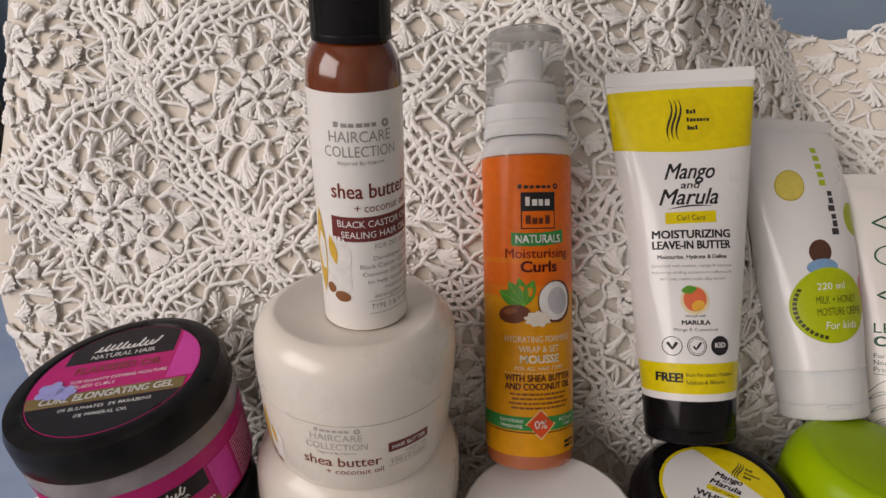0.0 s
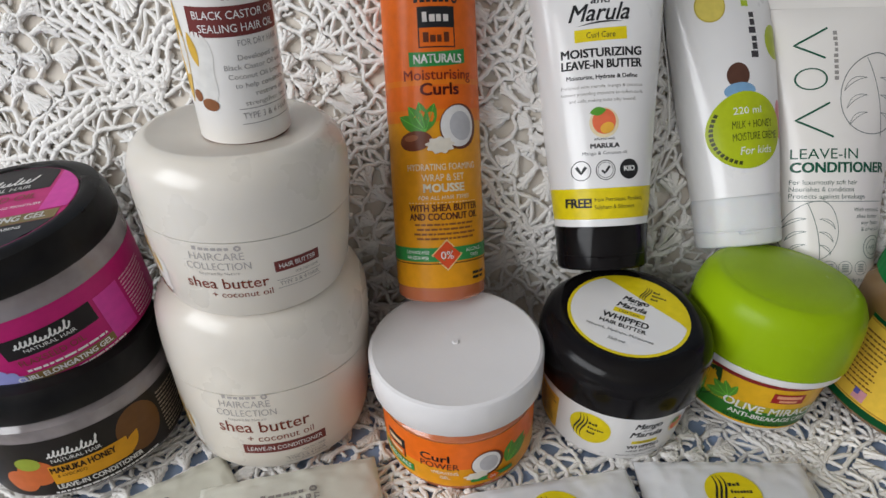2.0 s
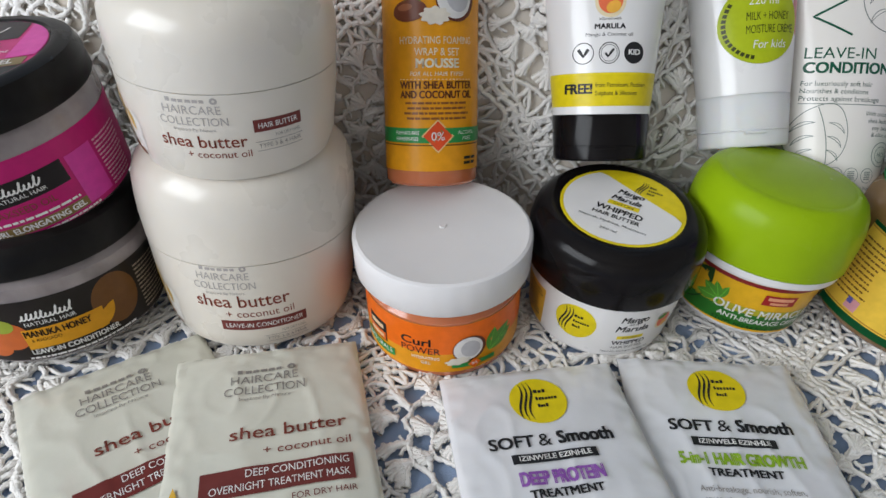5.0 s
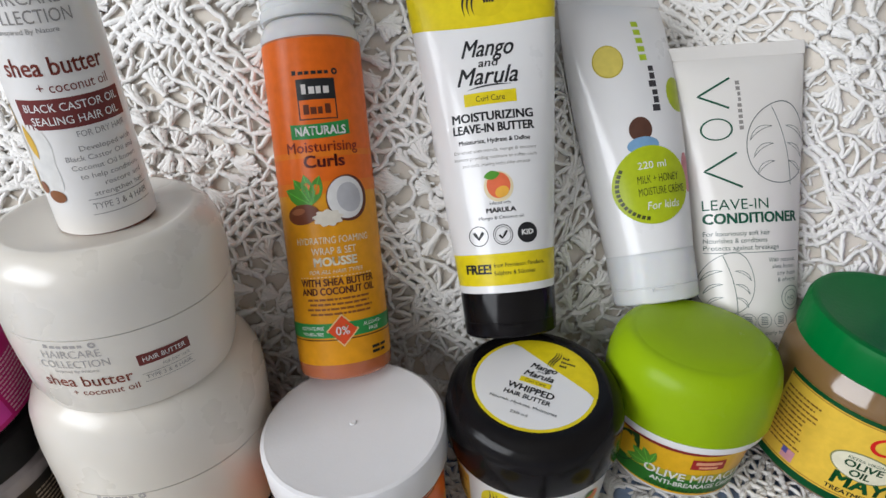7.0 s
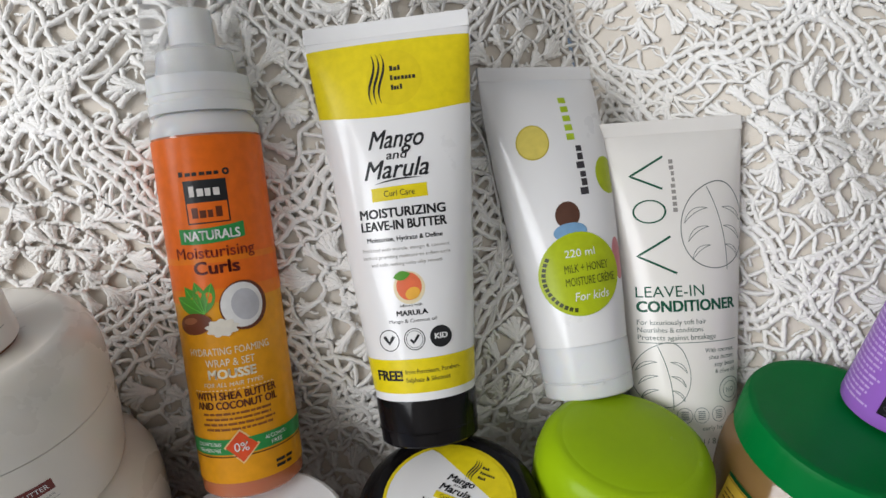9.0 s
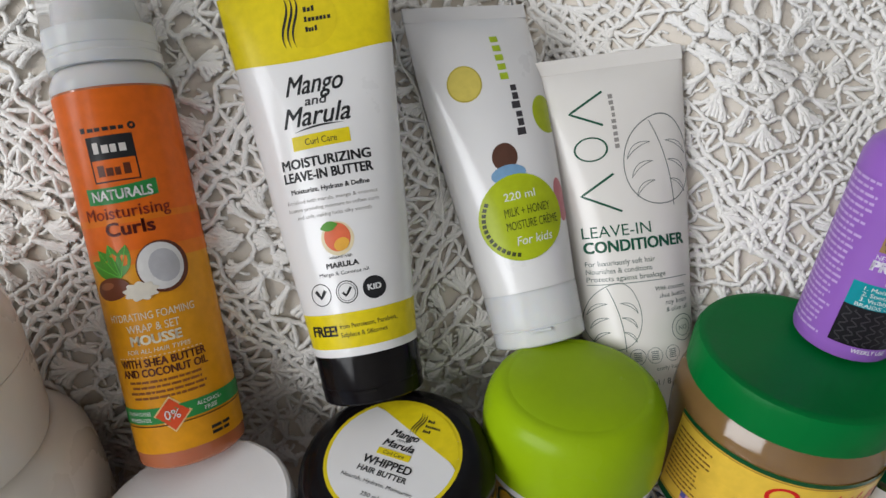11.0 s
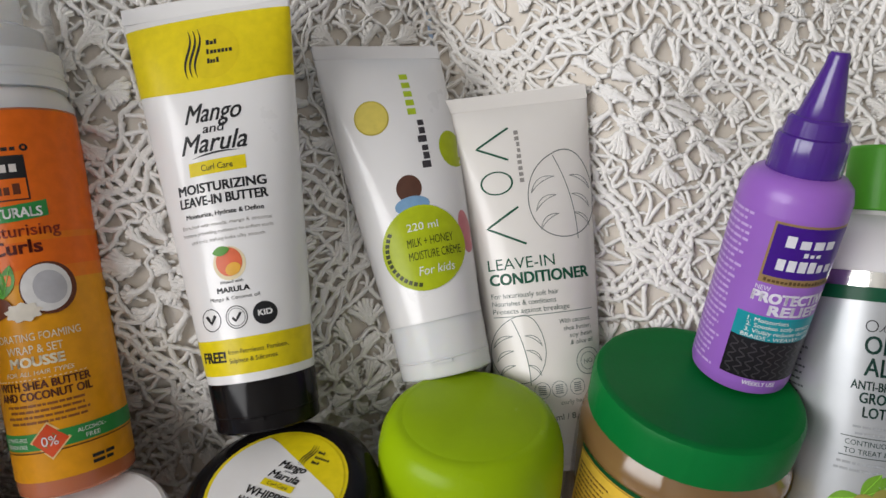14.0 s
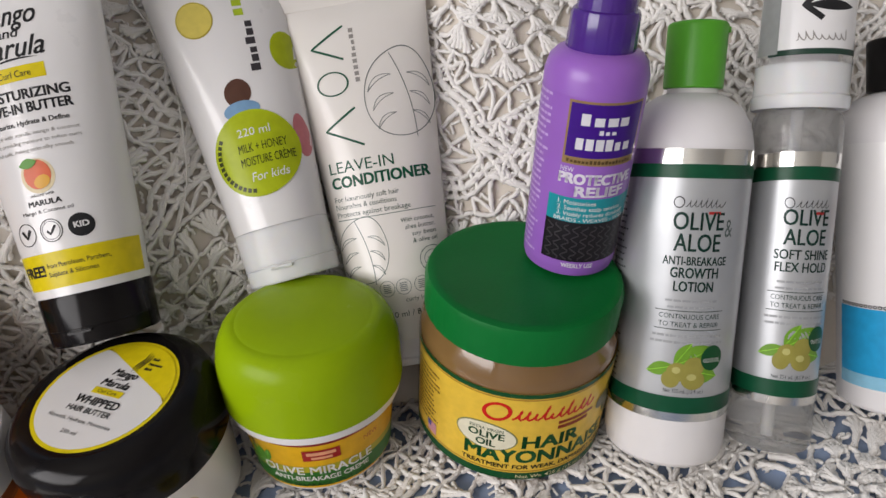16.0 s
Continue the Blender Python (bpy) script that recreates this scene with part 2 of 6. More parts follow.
def drape(u, v, lift):
    """Takes a point of the flat bedspread to the bed or up the front of the pillows; lift is the height over the cloth below."""
    u, v, lift = np.asarray(u, float), np.asarray(v, float), np.asarray(lift, float)
    z = np.maximum(0.0, v - FOLD) * 0.93
    e = 1e-3
    y1 = cushion_y(u, z)
    gx = (cushion_y(u + e, z) - y1) / e
    gz = (cushion_y(u, z + e) - y1) / e
    n = np.stack([gx, -np.ones_like(gx), gz], 1)
    n /= np.linalg.norm(n, axis=1)[:, None]
    up = np.stack([u, y1, z], 1) + n * lift[:, None]
    wave = 0.0016 * np.sin(u * 43 + v * 21) * np.sin(v * 37 - u * 11)
    flat = np.stack([u, v, wave + lift - 0.0035 + bed_z(u)], 1)
    k = np.clip((v - FOLD + 0.012) / 0.03, 0, 1)[:, None]
    return flat * (1 - k) + up * k


def motif(side, rng):
    """One square of lace as polylines: a small flower, open loops, rounds of shell stitches, a net and a laddered border."""
    lines = []
    j = lambda a: rng.uniform(-a, a)
    h = side / 2

    def strand(p, q, bow, r, n=4, z=0.0):
        p, q = np.array(p), np.array(q)
        d = q - p
        side_way = np.array([-d[1], d[0]])
        pts = []
        for i in range(n + 1):
            t = i / n
            w = 4 * t * (1 - t)
            pts.append((*(p + d * t + side_way * bow * w), z + 0.0011 * w + rng.uniform(0, 0.0004)))
        lines.append((pts, r))

    def square(t, r, power=0.75):
        c, s = math.cos(t), math.sin(t)
        m = max(abs(c), abs(s)) ** power
        return r * c / m, r * s / m

    def chain(r, lobes, depth, power, n=72):
        """A closed round of chain stitches with scallops."""
        pts = []
        for i in range(n + 1):
            t = 2 * math.pi * i / n
            x, y = square(t, r * (1 + depth * math.cos(lobes * t)), power)
            pts.append((x + j(0.0003), y + j(0.0003), 0.0008 + (0.0007 if i % 2 else 0)))
        lines.append((pts, 0.00115))

    def shell(t, r0, r1, wide, n, power, r=0.00125):
        """A fan of trebles worked into one stitch, standing proud in its middle."""
        base = square(t, r0, power)
        for k in range(n):
            q = (k / (n - 1) - 0.5) * 2 if n > 1 else 0.0
            tip = square(t + q * wide / 2 + j(0.012), r1 * (1 - 0.05 * q * q + j(0.02)), power)
            strand(base, tip, -0.10 * q + j(0.05), r, 4, 0.0009 + 0.0008 * (1 - abs(q)))

    chain(0.0042, 6, 0.05, 0.0, 18)
    for a in range(8):
        shell((a + 0.5) * math.pi / 4 + j(0.04), 0.0045, 0.0150, 0.56, 5, 0.0)
    chain(0.0160, 8, 0.05, 0.1, 48)
    for a in range(8):
        t = a * math.pi / 4 + j(0.03)
        shell(t, 0.0165, 0.0260, 0.46, 6, 0.25)
    chain(0.0268, 16, 0.03, 0.3)
    for a in range(16):
        t = a * math.pi / 8 + j(0.02)
        shell(t, 0.0275, 0.0405, 0.36 if a % 2 == 0 else 0.18, 8 if a % 2 == 0 else 4, 0.5)
    chain(0.0415, 16, 0.025, 0.65, 96)
    for a in range(32):
        t = a * math.pi / 16
        for w in (0.0, math.pi / 16):
            if rng.random() < 0.92:
                strand(square(t + w, 0.0420, 0.65), square(t + math.pi / 32, 0.0500, 0.92), j(0.10), 0.0011, 3, 0.0005)
    for a in range(4):
        t = math.pi / 4 + a * math.pi / 2
        shell(t, 0.046, 0.0545, 0.42, 7, 0.95, 0.0013)
    for k in range(4):
        c, s = math.cos(k * math.pi / 2), math.sin(k * math.pi / 2)
        turn = lambda p: (p[0] * c - p[1] * s, p[0] * s + p[1] * c)
        for off in (0.0005, 0.0055):
            n = 40
            pts = []
            for i in range(n + 1):
                p = turn((h - off + j(0.0004), -h + off + (side - 2 * off) * i / n))
                pts.append((*p, 0.0012 + (0.0008 if i % 2 else 0)))
            lines.append((pts, 0.00135))
        for i in range(16):
            y = -h + side * (i + 0.5) / 16
            strand(turn((h - 0.0055, y + j(0.0008))), turn((h - 0.0005, y + j(0.0008))), j(0.1), 0.0012, 2, 0.0008)
    return lines


def yarn_mesh(name, parent, pieces):
    """Tubes of yarn along polylines given as (points on the flat cloth, lifts, radius)."""
    sides = 5
    wob = np.random.default_rng(len(pieces))
    fine = []
    for q, r in pieces:
        m = 2 * len(q) - 1
        t = np.linspace(0, len(q) - 1, m)
        curve = np.stack([np.interp(t, np.arange(len(q)), q[:, k]) for k in range(3)], 1)
        shake = wob.normal(0, 0.00020, (m, 3)) * (1.0, 1.0, 0.3)
        curve = curve + shake
        curve[:, 2] = np.maximum(curve[:, 2], 0.0002)
        fine.append((curve, r))
    pieces = fine
    ang = np.arange(sides) * 2 * math.pi / sides
    flat = np.concatenate([q[0] for q in pieces])
    P = drape(flat[:, 0], flat[:, 1], flat[:, 2])
    starts, k = [], 0
    for q, r in pieces:
        starts.append((k, len(q), r))
        k += len(q)
    verts, faces, count = [], [], 0
    for n in sorted({q[1] for q in starts}):
        same = [q for q in starts if q[1] == n]
        line = P[np.array([q[0] for q in same])[:, None] + np.arange(n)[None, :]]
        d = np.gradient(line, axis=1)
        d /= np.linalg.norm(d, axis=2)[..., None] + 1e-9
        e1 = np.cross(d, np.array([0.3, -0.8, 0.6]))
        e1 /= np.linalg.norm(e1, axis=2)[..., None] + 1e-9
        e2 = np.cross(d, e1)
        rad = np.array([q[2] for q in same])[:, None] * (1 + 0.20 * np.sin(np.arange(n) * 2.6 + 1))[None, :]
        ring = line[:, :, None, :] + rad[:, :, None, None] * (e1[:, :, None, :] * np.cos(ang)[None, None, :, None] + e2[:, :, None, :] * np.sin(ang)[None, None, :, None])
        verts.append(ring.reshape(-1, 3))
        i, t = np.meshgrid(np.arange(n - 1), np.arange(sides), indexing="ij")
        quad = np.stack([i * sides + t, i * sides + (t + 1) % sides, (i + 1) * sides + (t + 1) % sides, (i + 1) * sides + t], -1).reshape(-1, 4)
        faces.append((quad[None] + (count + np.arange(len(same)) * n * sides)[:, None, None]).reshape(-1, 4))
        count += len(same) * n * sides
    me = bpy.data.meshes.new(name)
    me.from_pydata(np.concatenate(verts).tolist(), [], np.concatenate(faces).tolist())
    me.materials.append(YARN)
    me.polygons.foreach_set("use_smooth", [True] * len(me.polygons))
    ob = new(name, me)
    ob.parent = parent
    return ob


def crochet(name, parent, u0, u1, v0, v1, side=0.112, turn=38):
    rng = random.Random(5)
    stock = [motif(side, rng) for _ in range(8)]
    ca, sa = math.cos(radians(turn)), math.sin(radians(turn))
    reach = int(1.6 / side) + 2
    for a in range(-reach, reach):
        for b in range(-reach, reach):
            cx, cy = (a * ca - b * sa) * side + 0.04, (a * sa + b * ca) * side + 0.30
            if not (u0 - side < cx < u1 + side and v0 - side < cy < v1 + side):
                continue
            q = rng.randrange(4) * math.pi / 2 + radians(turn)
            c, s = math.cos(q), math.sin(q)
            pieces = []
            for pts, r in rng.choice(stock):
                p = np.array(pts)
                u, v = cx + p[:, 0] * c - p[:, 1] * s, cy + p[:, 0] * s + p[:, 1] * c
                v = v + 0.004 * np.sin(u * 23 + 1.0) + 0.003 * np.sin(u * 61 + v * 40) + 0.0020 * np.sin(u * 190 + 90 * v)
                u = u + 0.004 * np.sin(v * 27) + 0.002 * np.sin(v * 71) + 0.0020 * np.sin(v * 210 - 70 * u)
                if u.min() < u0 or u.max() > u1 or v.min() < v0 or (v.max() - FOLD) * 0.93 > top_z(u[0]):
                    continue
                pieces.append((np.stack([u, v, p[:, 2] * 0.7 + 0.0004], 1), r * rng.uniform(1.05, 1.4)))
            for _ in range(170):
                x, y = rng.uniform(-0.5, 0.5) * side, rng.uniform(-0.5, 0.5) * side
                a0, ln, bend = rng.uniform(0, 6.28), rng.uniform(0.004, 0.010), rng.uniform(-1.2, 1.2)
                t = np.arange(4) / 3
                u, v = cx + x * c - y * s + ln * t * np.cos(a0 + bend * t), cy + x * s + y * c + ln * t * np.sin(a0 + bend * t)
                if u.min() < u0 or u.max() > u1 or v.min() < v0 or (v.max() - FOLD) * 0.93 > top_z(u[0]):
                    continue
                pieces.append((np.stack([u, v, 0.0003 + 0.0010 * np.sin(t * 3.1) * rng.random()], 1), rng.uniform(0.0006, 0.0011)))
            if len(pieces) > 12:
                yarn_mesh(name, parent, pieces)


bedspread = thing("bedspread", Matrix(), "white crocheted lace bedspread over the bed and pillows", "bedspread")
crochet("lace_square", bedspread, -0.245, 0.80, 0.02, FOLD + 0.42)


# ---- printing on labels: flat shapes in millimetres, wrapped on to a surface ----
def on_drum(radius):
    """(u, h) round an upright drum, u = 0 at its front; radius may depend on h."""
    def f(u, h, off):
        r = radius(h) if callable(radius) else radius
        a = u / r
        return ((r + off) * math.sin(a), -(r + off) * math.cos(a), h)
    return f


def on_top(z):
    return lambda x, y, off: (x, y, z + off)


def twisted(x, y, h, h0, h1, deg):
    """A point of a squeeze tube whose pressed end is turned against its cap."""
    q = radians(deg) * min(1.0, max(0.0, (h - h0) / (h1 - h0))) ** 1.5
    return x * math.cos(q) - y * math.sin(q), x * math.sin(q) + y * math.cos(q), h


def on_tube(h0, h1, w0, w1, d0, deg=0.0):
    def f(u, h, off):
        k = min(1.0, max(0.0, (h - h0) / (h1 - h0)))
        a, b = (w0 + (w1 - w0) * k) / 2, d0 / 2 * math.sqrt(max(0.0, 1 - k ** 1.6)) + 0.0006
        return twisted(u, -(b * math.sqrt(max(0.0, 1 - min(1.0, (u / a) ** 2))) + off), h, h0, h1, deg)
    return f


def rect(x0, x1, y0, y1, nx=0, ny=0, arch=0.0, slope=0.0):
    """A panel, curved up in its middle by arch and rising by slope to its end."""
    nx = nx or max(2, int((x1 - x0) / 2.0))
    ny = ny or max(1, int((y1 - y0) / 12.0))
    v = []
    for j in range(ny + 1):
        for i in range(nx + 1):
            k = i / nx
            v.append((x0 + (x1 - x0) * k, y0 + (y1 - y0) * j / ny + arch * 4 * k * (1 - k) + slope * (k - 0.5)))
    f = [(j * (nx + 1) + i, j * (nx + 1) + i + 1, (j + 1) * (nx + 1) + i + 1, (j + 1) * (nx + 1) + i) for j in range(ny) for i in range(nx)]
    return v, f


def disc(cx, cy, rx, ry=None, turn=0.0, inner=0.0, n=40, shape=None):
    """A disc or ring; shape(angle) may make its rim uneven."""
    ry = rx if ry is None else ry
    v, f = [], []
    rings = 4
    c, s = math.cos(radians(turn)), math.sin(radians(turn))
    for j in range(rings + 1):
        k = inner + (1 - inner) * j / rings
        for i in range(n):
            a = 2 * math.pi * i / n
            q = k * (shape(a) if shape else 1)
            x, y = rx * q * math.cos(a), ry * q * math.sin(a)
            v.append((cx + x * c - y * s, cy + x * s + y * c))
    for j in range(rings):
        for i in range(n):
            f.append((j * n + i, j * n + (i + 1) % n, (j + 1) * n + (i + 1) % n, (j + 1) * n + i))
    return v, f


def ribbon(points, width, taper=False):
    v, f = [], []
    dense = [points[0]]
    for a, b in zip(points, points[1:]):
        m = max(1, int(math.hypot(b[0] - a[0], b[1] - a[1]) / 1.5))
        dense += [(a[0] + (b[0] - a[0]) * i / m, a[1] + (b[1] - a[1]) * i / m) for i in range(1, m + 1)]
    points = dense
    n = len(points)
    for i, (x, y) in enumerate(points):
        x0, y0 = points[max(0, i - 1)]
        x1, y1 = points[min(n - 1, i + 1)]
        d = math.hypot(x1 - x0, y1 - y0) or 1
        w = width / 2 * (math.sin(math.pi * (i + 0.25) / (n - 0.5)) if taper else 1)
        v += [(x - (y1 - y0) / d * w, y + (x1 - x0) / d * w), (x + (y1 - y0) / d * w, y - (x1 - x0) / d * w)]
    f = [(2 * i, 2 * i + 1, 2 * i + 3, 2 * i + 2) for i in range(n - 1)]
    return v, f


def curve(p0, p1, bow, n=10):
    (x0, y0), (x1, y1) = p0, p1
    return [(x0 + (x1 - x0) * t - (y1 - y0) * bow * 4 * t * (1 - t), y0 + (y1 - y0) * t + (x1 - x0) * bow * 4 * t * (1 - t)) for t in [i / n for i in range(n + 1)]]


def leaf(p0, p1, fat):
    """A pointed leaf from its stalk to its tip."""
    a, b = curve(p0, p1, fat), curve(p0, p1, -fat)
    v = a + b
    n = len(a)
    return v, [(i, i + 1, n + i + 1, n + i) for i in range(n - 1)]


class Group(tuple):
    """A joined shape that still knows its pieces."""


def joined(*shapes):
    v, f = [], []
    for a, b in shapes:
        k = len(v)
        v += a
        f += [tuple(i + k for i in q) for q in b]
    out = Group((v, f))
    out.pieces = shapes
    return out


def blocks(x0, x1, y, h, n, seed=0):
    """A brand name as plain upright blocks, one for each sign."""
    rng = random.Random(seed)
    step = (x1 - x0) / n
    out = []
    for i in range(n):
        w = step * rng.uniform(0.62, 0.82)
        out.append(rect(x0 + i * step, x0 + i * step + w, y, y + h * (1 if i == 0 else rng.choice((0.72, 0.72, 1.0))), 2, 1))
    return joined(*out)


def stood(shape, cx, cy):
    """A shape turned to read upwards."""
    if isinstance(shape, Group):
        return joined(*[stood(q, cx, cy) for q in shape.pieces])
    return [(cx - y, cy + x) for x, y in shape[0]], shape[1]


def turned(shape, cx, cy, deg):
    c, s = math.cos(radians(deg)), math.sin(radians(deg))
    if isinstance(shape, Group):
        return joined(*[turned(q, cx, cy, deg) for q in shape.pieces])
    return [(cx + (x - cx) * c - (y - cy) * s, cy + (x - cx) * s + (y - cy) * c) for x, y in shape[0]], shape[1]


TEXTS = {}


def words(s, x, y, h, w=None, align="c", bold=0.0, slant=0.0):
    """Lettering of cap height h with its baseline at y; w squeezes or stretches it to that width."""
    if s not in TEXTS:
        data = bpy.data.curves.new("lettering", "FONT")
        data.body, data.size, data.resolution_u = s, 1.0, 3
        ob = bpy.data.objects.new("lettering", data)
        scene.collection.objects.link(ob)
        bpy.context.view_layer.update()
        me = bpy.data.meshes.new_from_object(ob.evaluated_get(bpy.context.evaluated_depsgraph_get()))
        TEXTS[s] = ([(v.co.x, v.co.y) for v in me.vertices], [tuple(p.vertices) for p in me.polygons])
        bpy.data.meshes.remove(me)
        bpy.data.objects.remove(ob)
        bpy.data.curves.remove(data)
    v, f = TEXTS[s]
    x0, x1 = min(p[0] for p in v), max(p[0] for p in v)
    k = h / 0.70
    kx = w / (x1 - x0) if w else k
    ox = {"l": 0, "c": -(x1 - x0) / 2, "r": -(x1 - x0)}[align]
    out = [(x + (p[0] - x0 + ox) * kx + slant * p[1] * k, y + p[1] * k) for p in v]
    if bold:
        return tuple(joined((out, f), ([(a + bold, b) for a, b in out], f), ([(a, b + bold * 0.6) for a, b in out], f), ([(a + bold, b + bold * 0.6) for a, b in out], f)))
    return out, f


def fine_print(x0, x1, y, lines, step, h, seed=1, align="l"):
    """Rows of print too small to read, as short bars."""
    rng = random.Random(seed)
    out = []
    for i in range(lines):
        xe = x1 - rng.uniform(0, 0.25) * (x1 - x0)
        xs = x0
        if align == "c":
            xs, xe = x0 + (x1 - xe) / 2, x1 - (x1 - xe) / 2
        if align == "r":
            xs, xe = x0 + (x1 - xe), x1
        x = xs
        while x < xe - 0.5:
            w = min(xe - x, rng.uniform(1.2, 4.2) * max(0.5, h))
            out.append(rect(x, x + w, y - i * step, y - i * step + h, nx=max(1, int(w / 2)), ny=1))
            x += w + 0.5 * h
    return joined(*out)


def script_mark(x0, x1, y, h, seed=2, slant=0.35, pitch=0.36, weight=0.15):
    """A brand mark drawn as a plain flowing stroke instead of letters."""
    pts, n = [], int((x1 - x0) / (h * pitch) * 8)
    rng = random.Random(seed)
    amp = [rng.uniform(0.35, 1.0) for _ in range(n // 8 + 2)]
    for i in range(n + 1):
        t = i / 8 * 2 * math.pi
        up = 0.5 - 0.5 * math.cos(t)
        yy = h * up * amp[i // 8]
        pts.append((x0 + (x1 - x0) * i / n + slant * yy + 0.10 * h * math.sin(t), y + yy))
    return ribbon(pts, h * weight)


INKS = {}
SINGLE = ("lettering", "emblem_strand", "brand_script", "stamp", "flower_curl", "brand_bar", "green_edge", "gold_line", "foil_edge", "green_band", "olive_print", "banner", "rule", "sticker_edge", "nut_print", "fruit_print", "flower_print", "warm_field", "plain_figure")


def ink_of(color, rough=0.3, metal=0.0):
    key = (color, rough, metal)
    if key not in INKS:
        INKS[key] = ink("printing_ink", color, rough, metal)
    return INKS[key]


def stick(parent, name, shape, surface, mat, layer=1, label=""):
    """Lays a shape given in millimetres on a surface of its thing as a thin printed part."""
    if isinstance(mat, tuple):
        mat = ink_of(mat)
    if isinstance(shape, Group) and name in SINGLE:
        return [stick(parent, name, q, surface, mat, layer, label) for q in shape.pieces][0]
    me = bpy.data.meshes.new(name)
    me.from_pydata([surface(x * 0.001, y * 0.001, 0.00013 * layer) for x, y in shape[0]], [], shape[1])
    me.polygons.foreach_set("use_smooth", [True] * len(me.polygons))
    me.materials.append(mat)
    ob = new(name, me)
    ob.parent = parent
    if label:
        tagged(ob, label)
    return ob


INK_BLACK, INK_WHITE, INK_BROWN, INK_GREY = (0.02, 0.02, 0.022), (0.80, 0.79, 0.77), (0.16, 0.035, 0.03), (0.30, 0.28, 0.26)
INK_YELLOW, INK_ORANGE, INK_AMBER, INK_GREEN, INK_DEEP = (0.75, 0.60, 0.008), (0.80, 0.15, 0.008), (0.75, 0.32, 0.008), (0.035, 0.26, 0.06), (0.004, 0.05, 0.022)
INK_LEAF, INK_PEACH, INK_COCO, INK_LIME = (0.10, 0.30, 0.03), (0.75, 0.16, 0.07), (0.13, 0.04, 0.02), (0.42, 0.50, 0.01)


def swoosh(cx, cy, s):
    """Three wavy strands of a hair emblem."""
    return joined(*[ribbon([(cx + (k * 2.2 + 2.0 * math.sin(t * 5 + 0.6) + t * 1.5) * s, cy + (11 - 22 * t) * s) for t in [i / 14 for i in range(15)]], 1.1 * s, True) for k in (-1, 0, 1)])


def hair_emblem(parent, surface, cx, cy, s, layer, with_disc=True, ground=INK_YELLOW):
    if with_disc:
        stick(parent, "emblem_disc", disc(cx, cy, 13 * s), surface, ground, layer)
    stick(parent, "emblem_strand", swoosh(cx - 6.5 * s, cy, s), surface, INK_BLACK, layer + 1)
    stick(parent, "brand_bar", joined(*[blocks(cx - 1 * s, cx + (5, 9, 4)[i] * s, cy + (4.0 - 4.2 * i) * s, 2.0 * s, (3, 7, 4)[i], i) for i in range(3)]), surface, INK_BLACK, layer + 1)


def coconut(parent, surface, cx, cy, s, layer):
    stick(parent, "coconut_shell", disc(cx, cy, 11 * s, 11.5 * s), surface, INK_COCO, layer)
    stick(parent, "coconut_flesh", disc(cx - 0.8 * s, cy + 0.3 * s, 9.6 * s, 10.4 * s), surface, (0.78, 0.76, 0.74), layer + 1)
    stick(parent, "coconut_hollow", disc(cx + 0.6 * s, cy + 0.3 * s, 6.3 * s, 7.4 * s, 10), surface, (0.50, 0.49, 0.51), layer + 2)


def peach(parent, surface, cx, cy, r, layer):
    stick(parent, "mango_halo", disc(cx, cy - 0.1 * r, 1.25 * r), surface, (0.78, 0.66, 0.42), layer)
    stick(parent, "mango", disc(cx, cy, r, 1.05 * r), surface, INK_PEACH, layer + 1)
    stick(parent, "mango_cheek", disc(cx + 0.25 * r, cy - 0.55 * r, 0.6 * r, 0.45 * r, 20), surface, (0.80, 0.42, 0.06), layer + 2)
    stick(parent, "mango_leaf", leaf((cx + 0.2 * r, cy + 0.95 * r), (cx - 1.2 * r, cy + 0.75 * r), 0.25), surface, INK_LEAF, layer + 3)


def leafy(parent, surface, tips, root, layer, fat=0.22, color=INK_LEAF):
    stick(parent, "leaf_print", joined(*[leaf(root, t, fat) for t in tips]), surface, color, layer)
    stick(parent, "leaf_vein", joined(*[ribbon([root, t], 0.35) for t in tips]), surface, tuple(c * 1.9 for c in color), layer + 1)


# ---- products ----
def sized(m, across, tall):
    """A place at which a thing stands a little wider or taller than its plan."""
    return m @ Matrix.Diagonal((across, across, tall, 1.0))


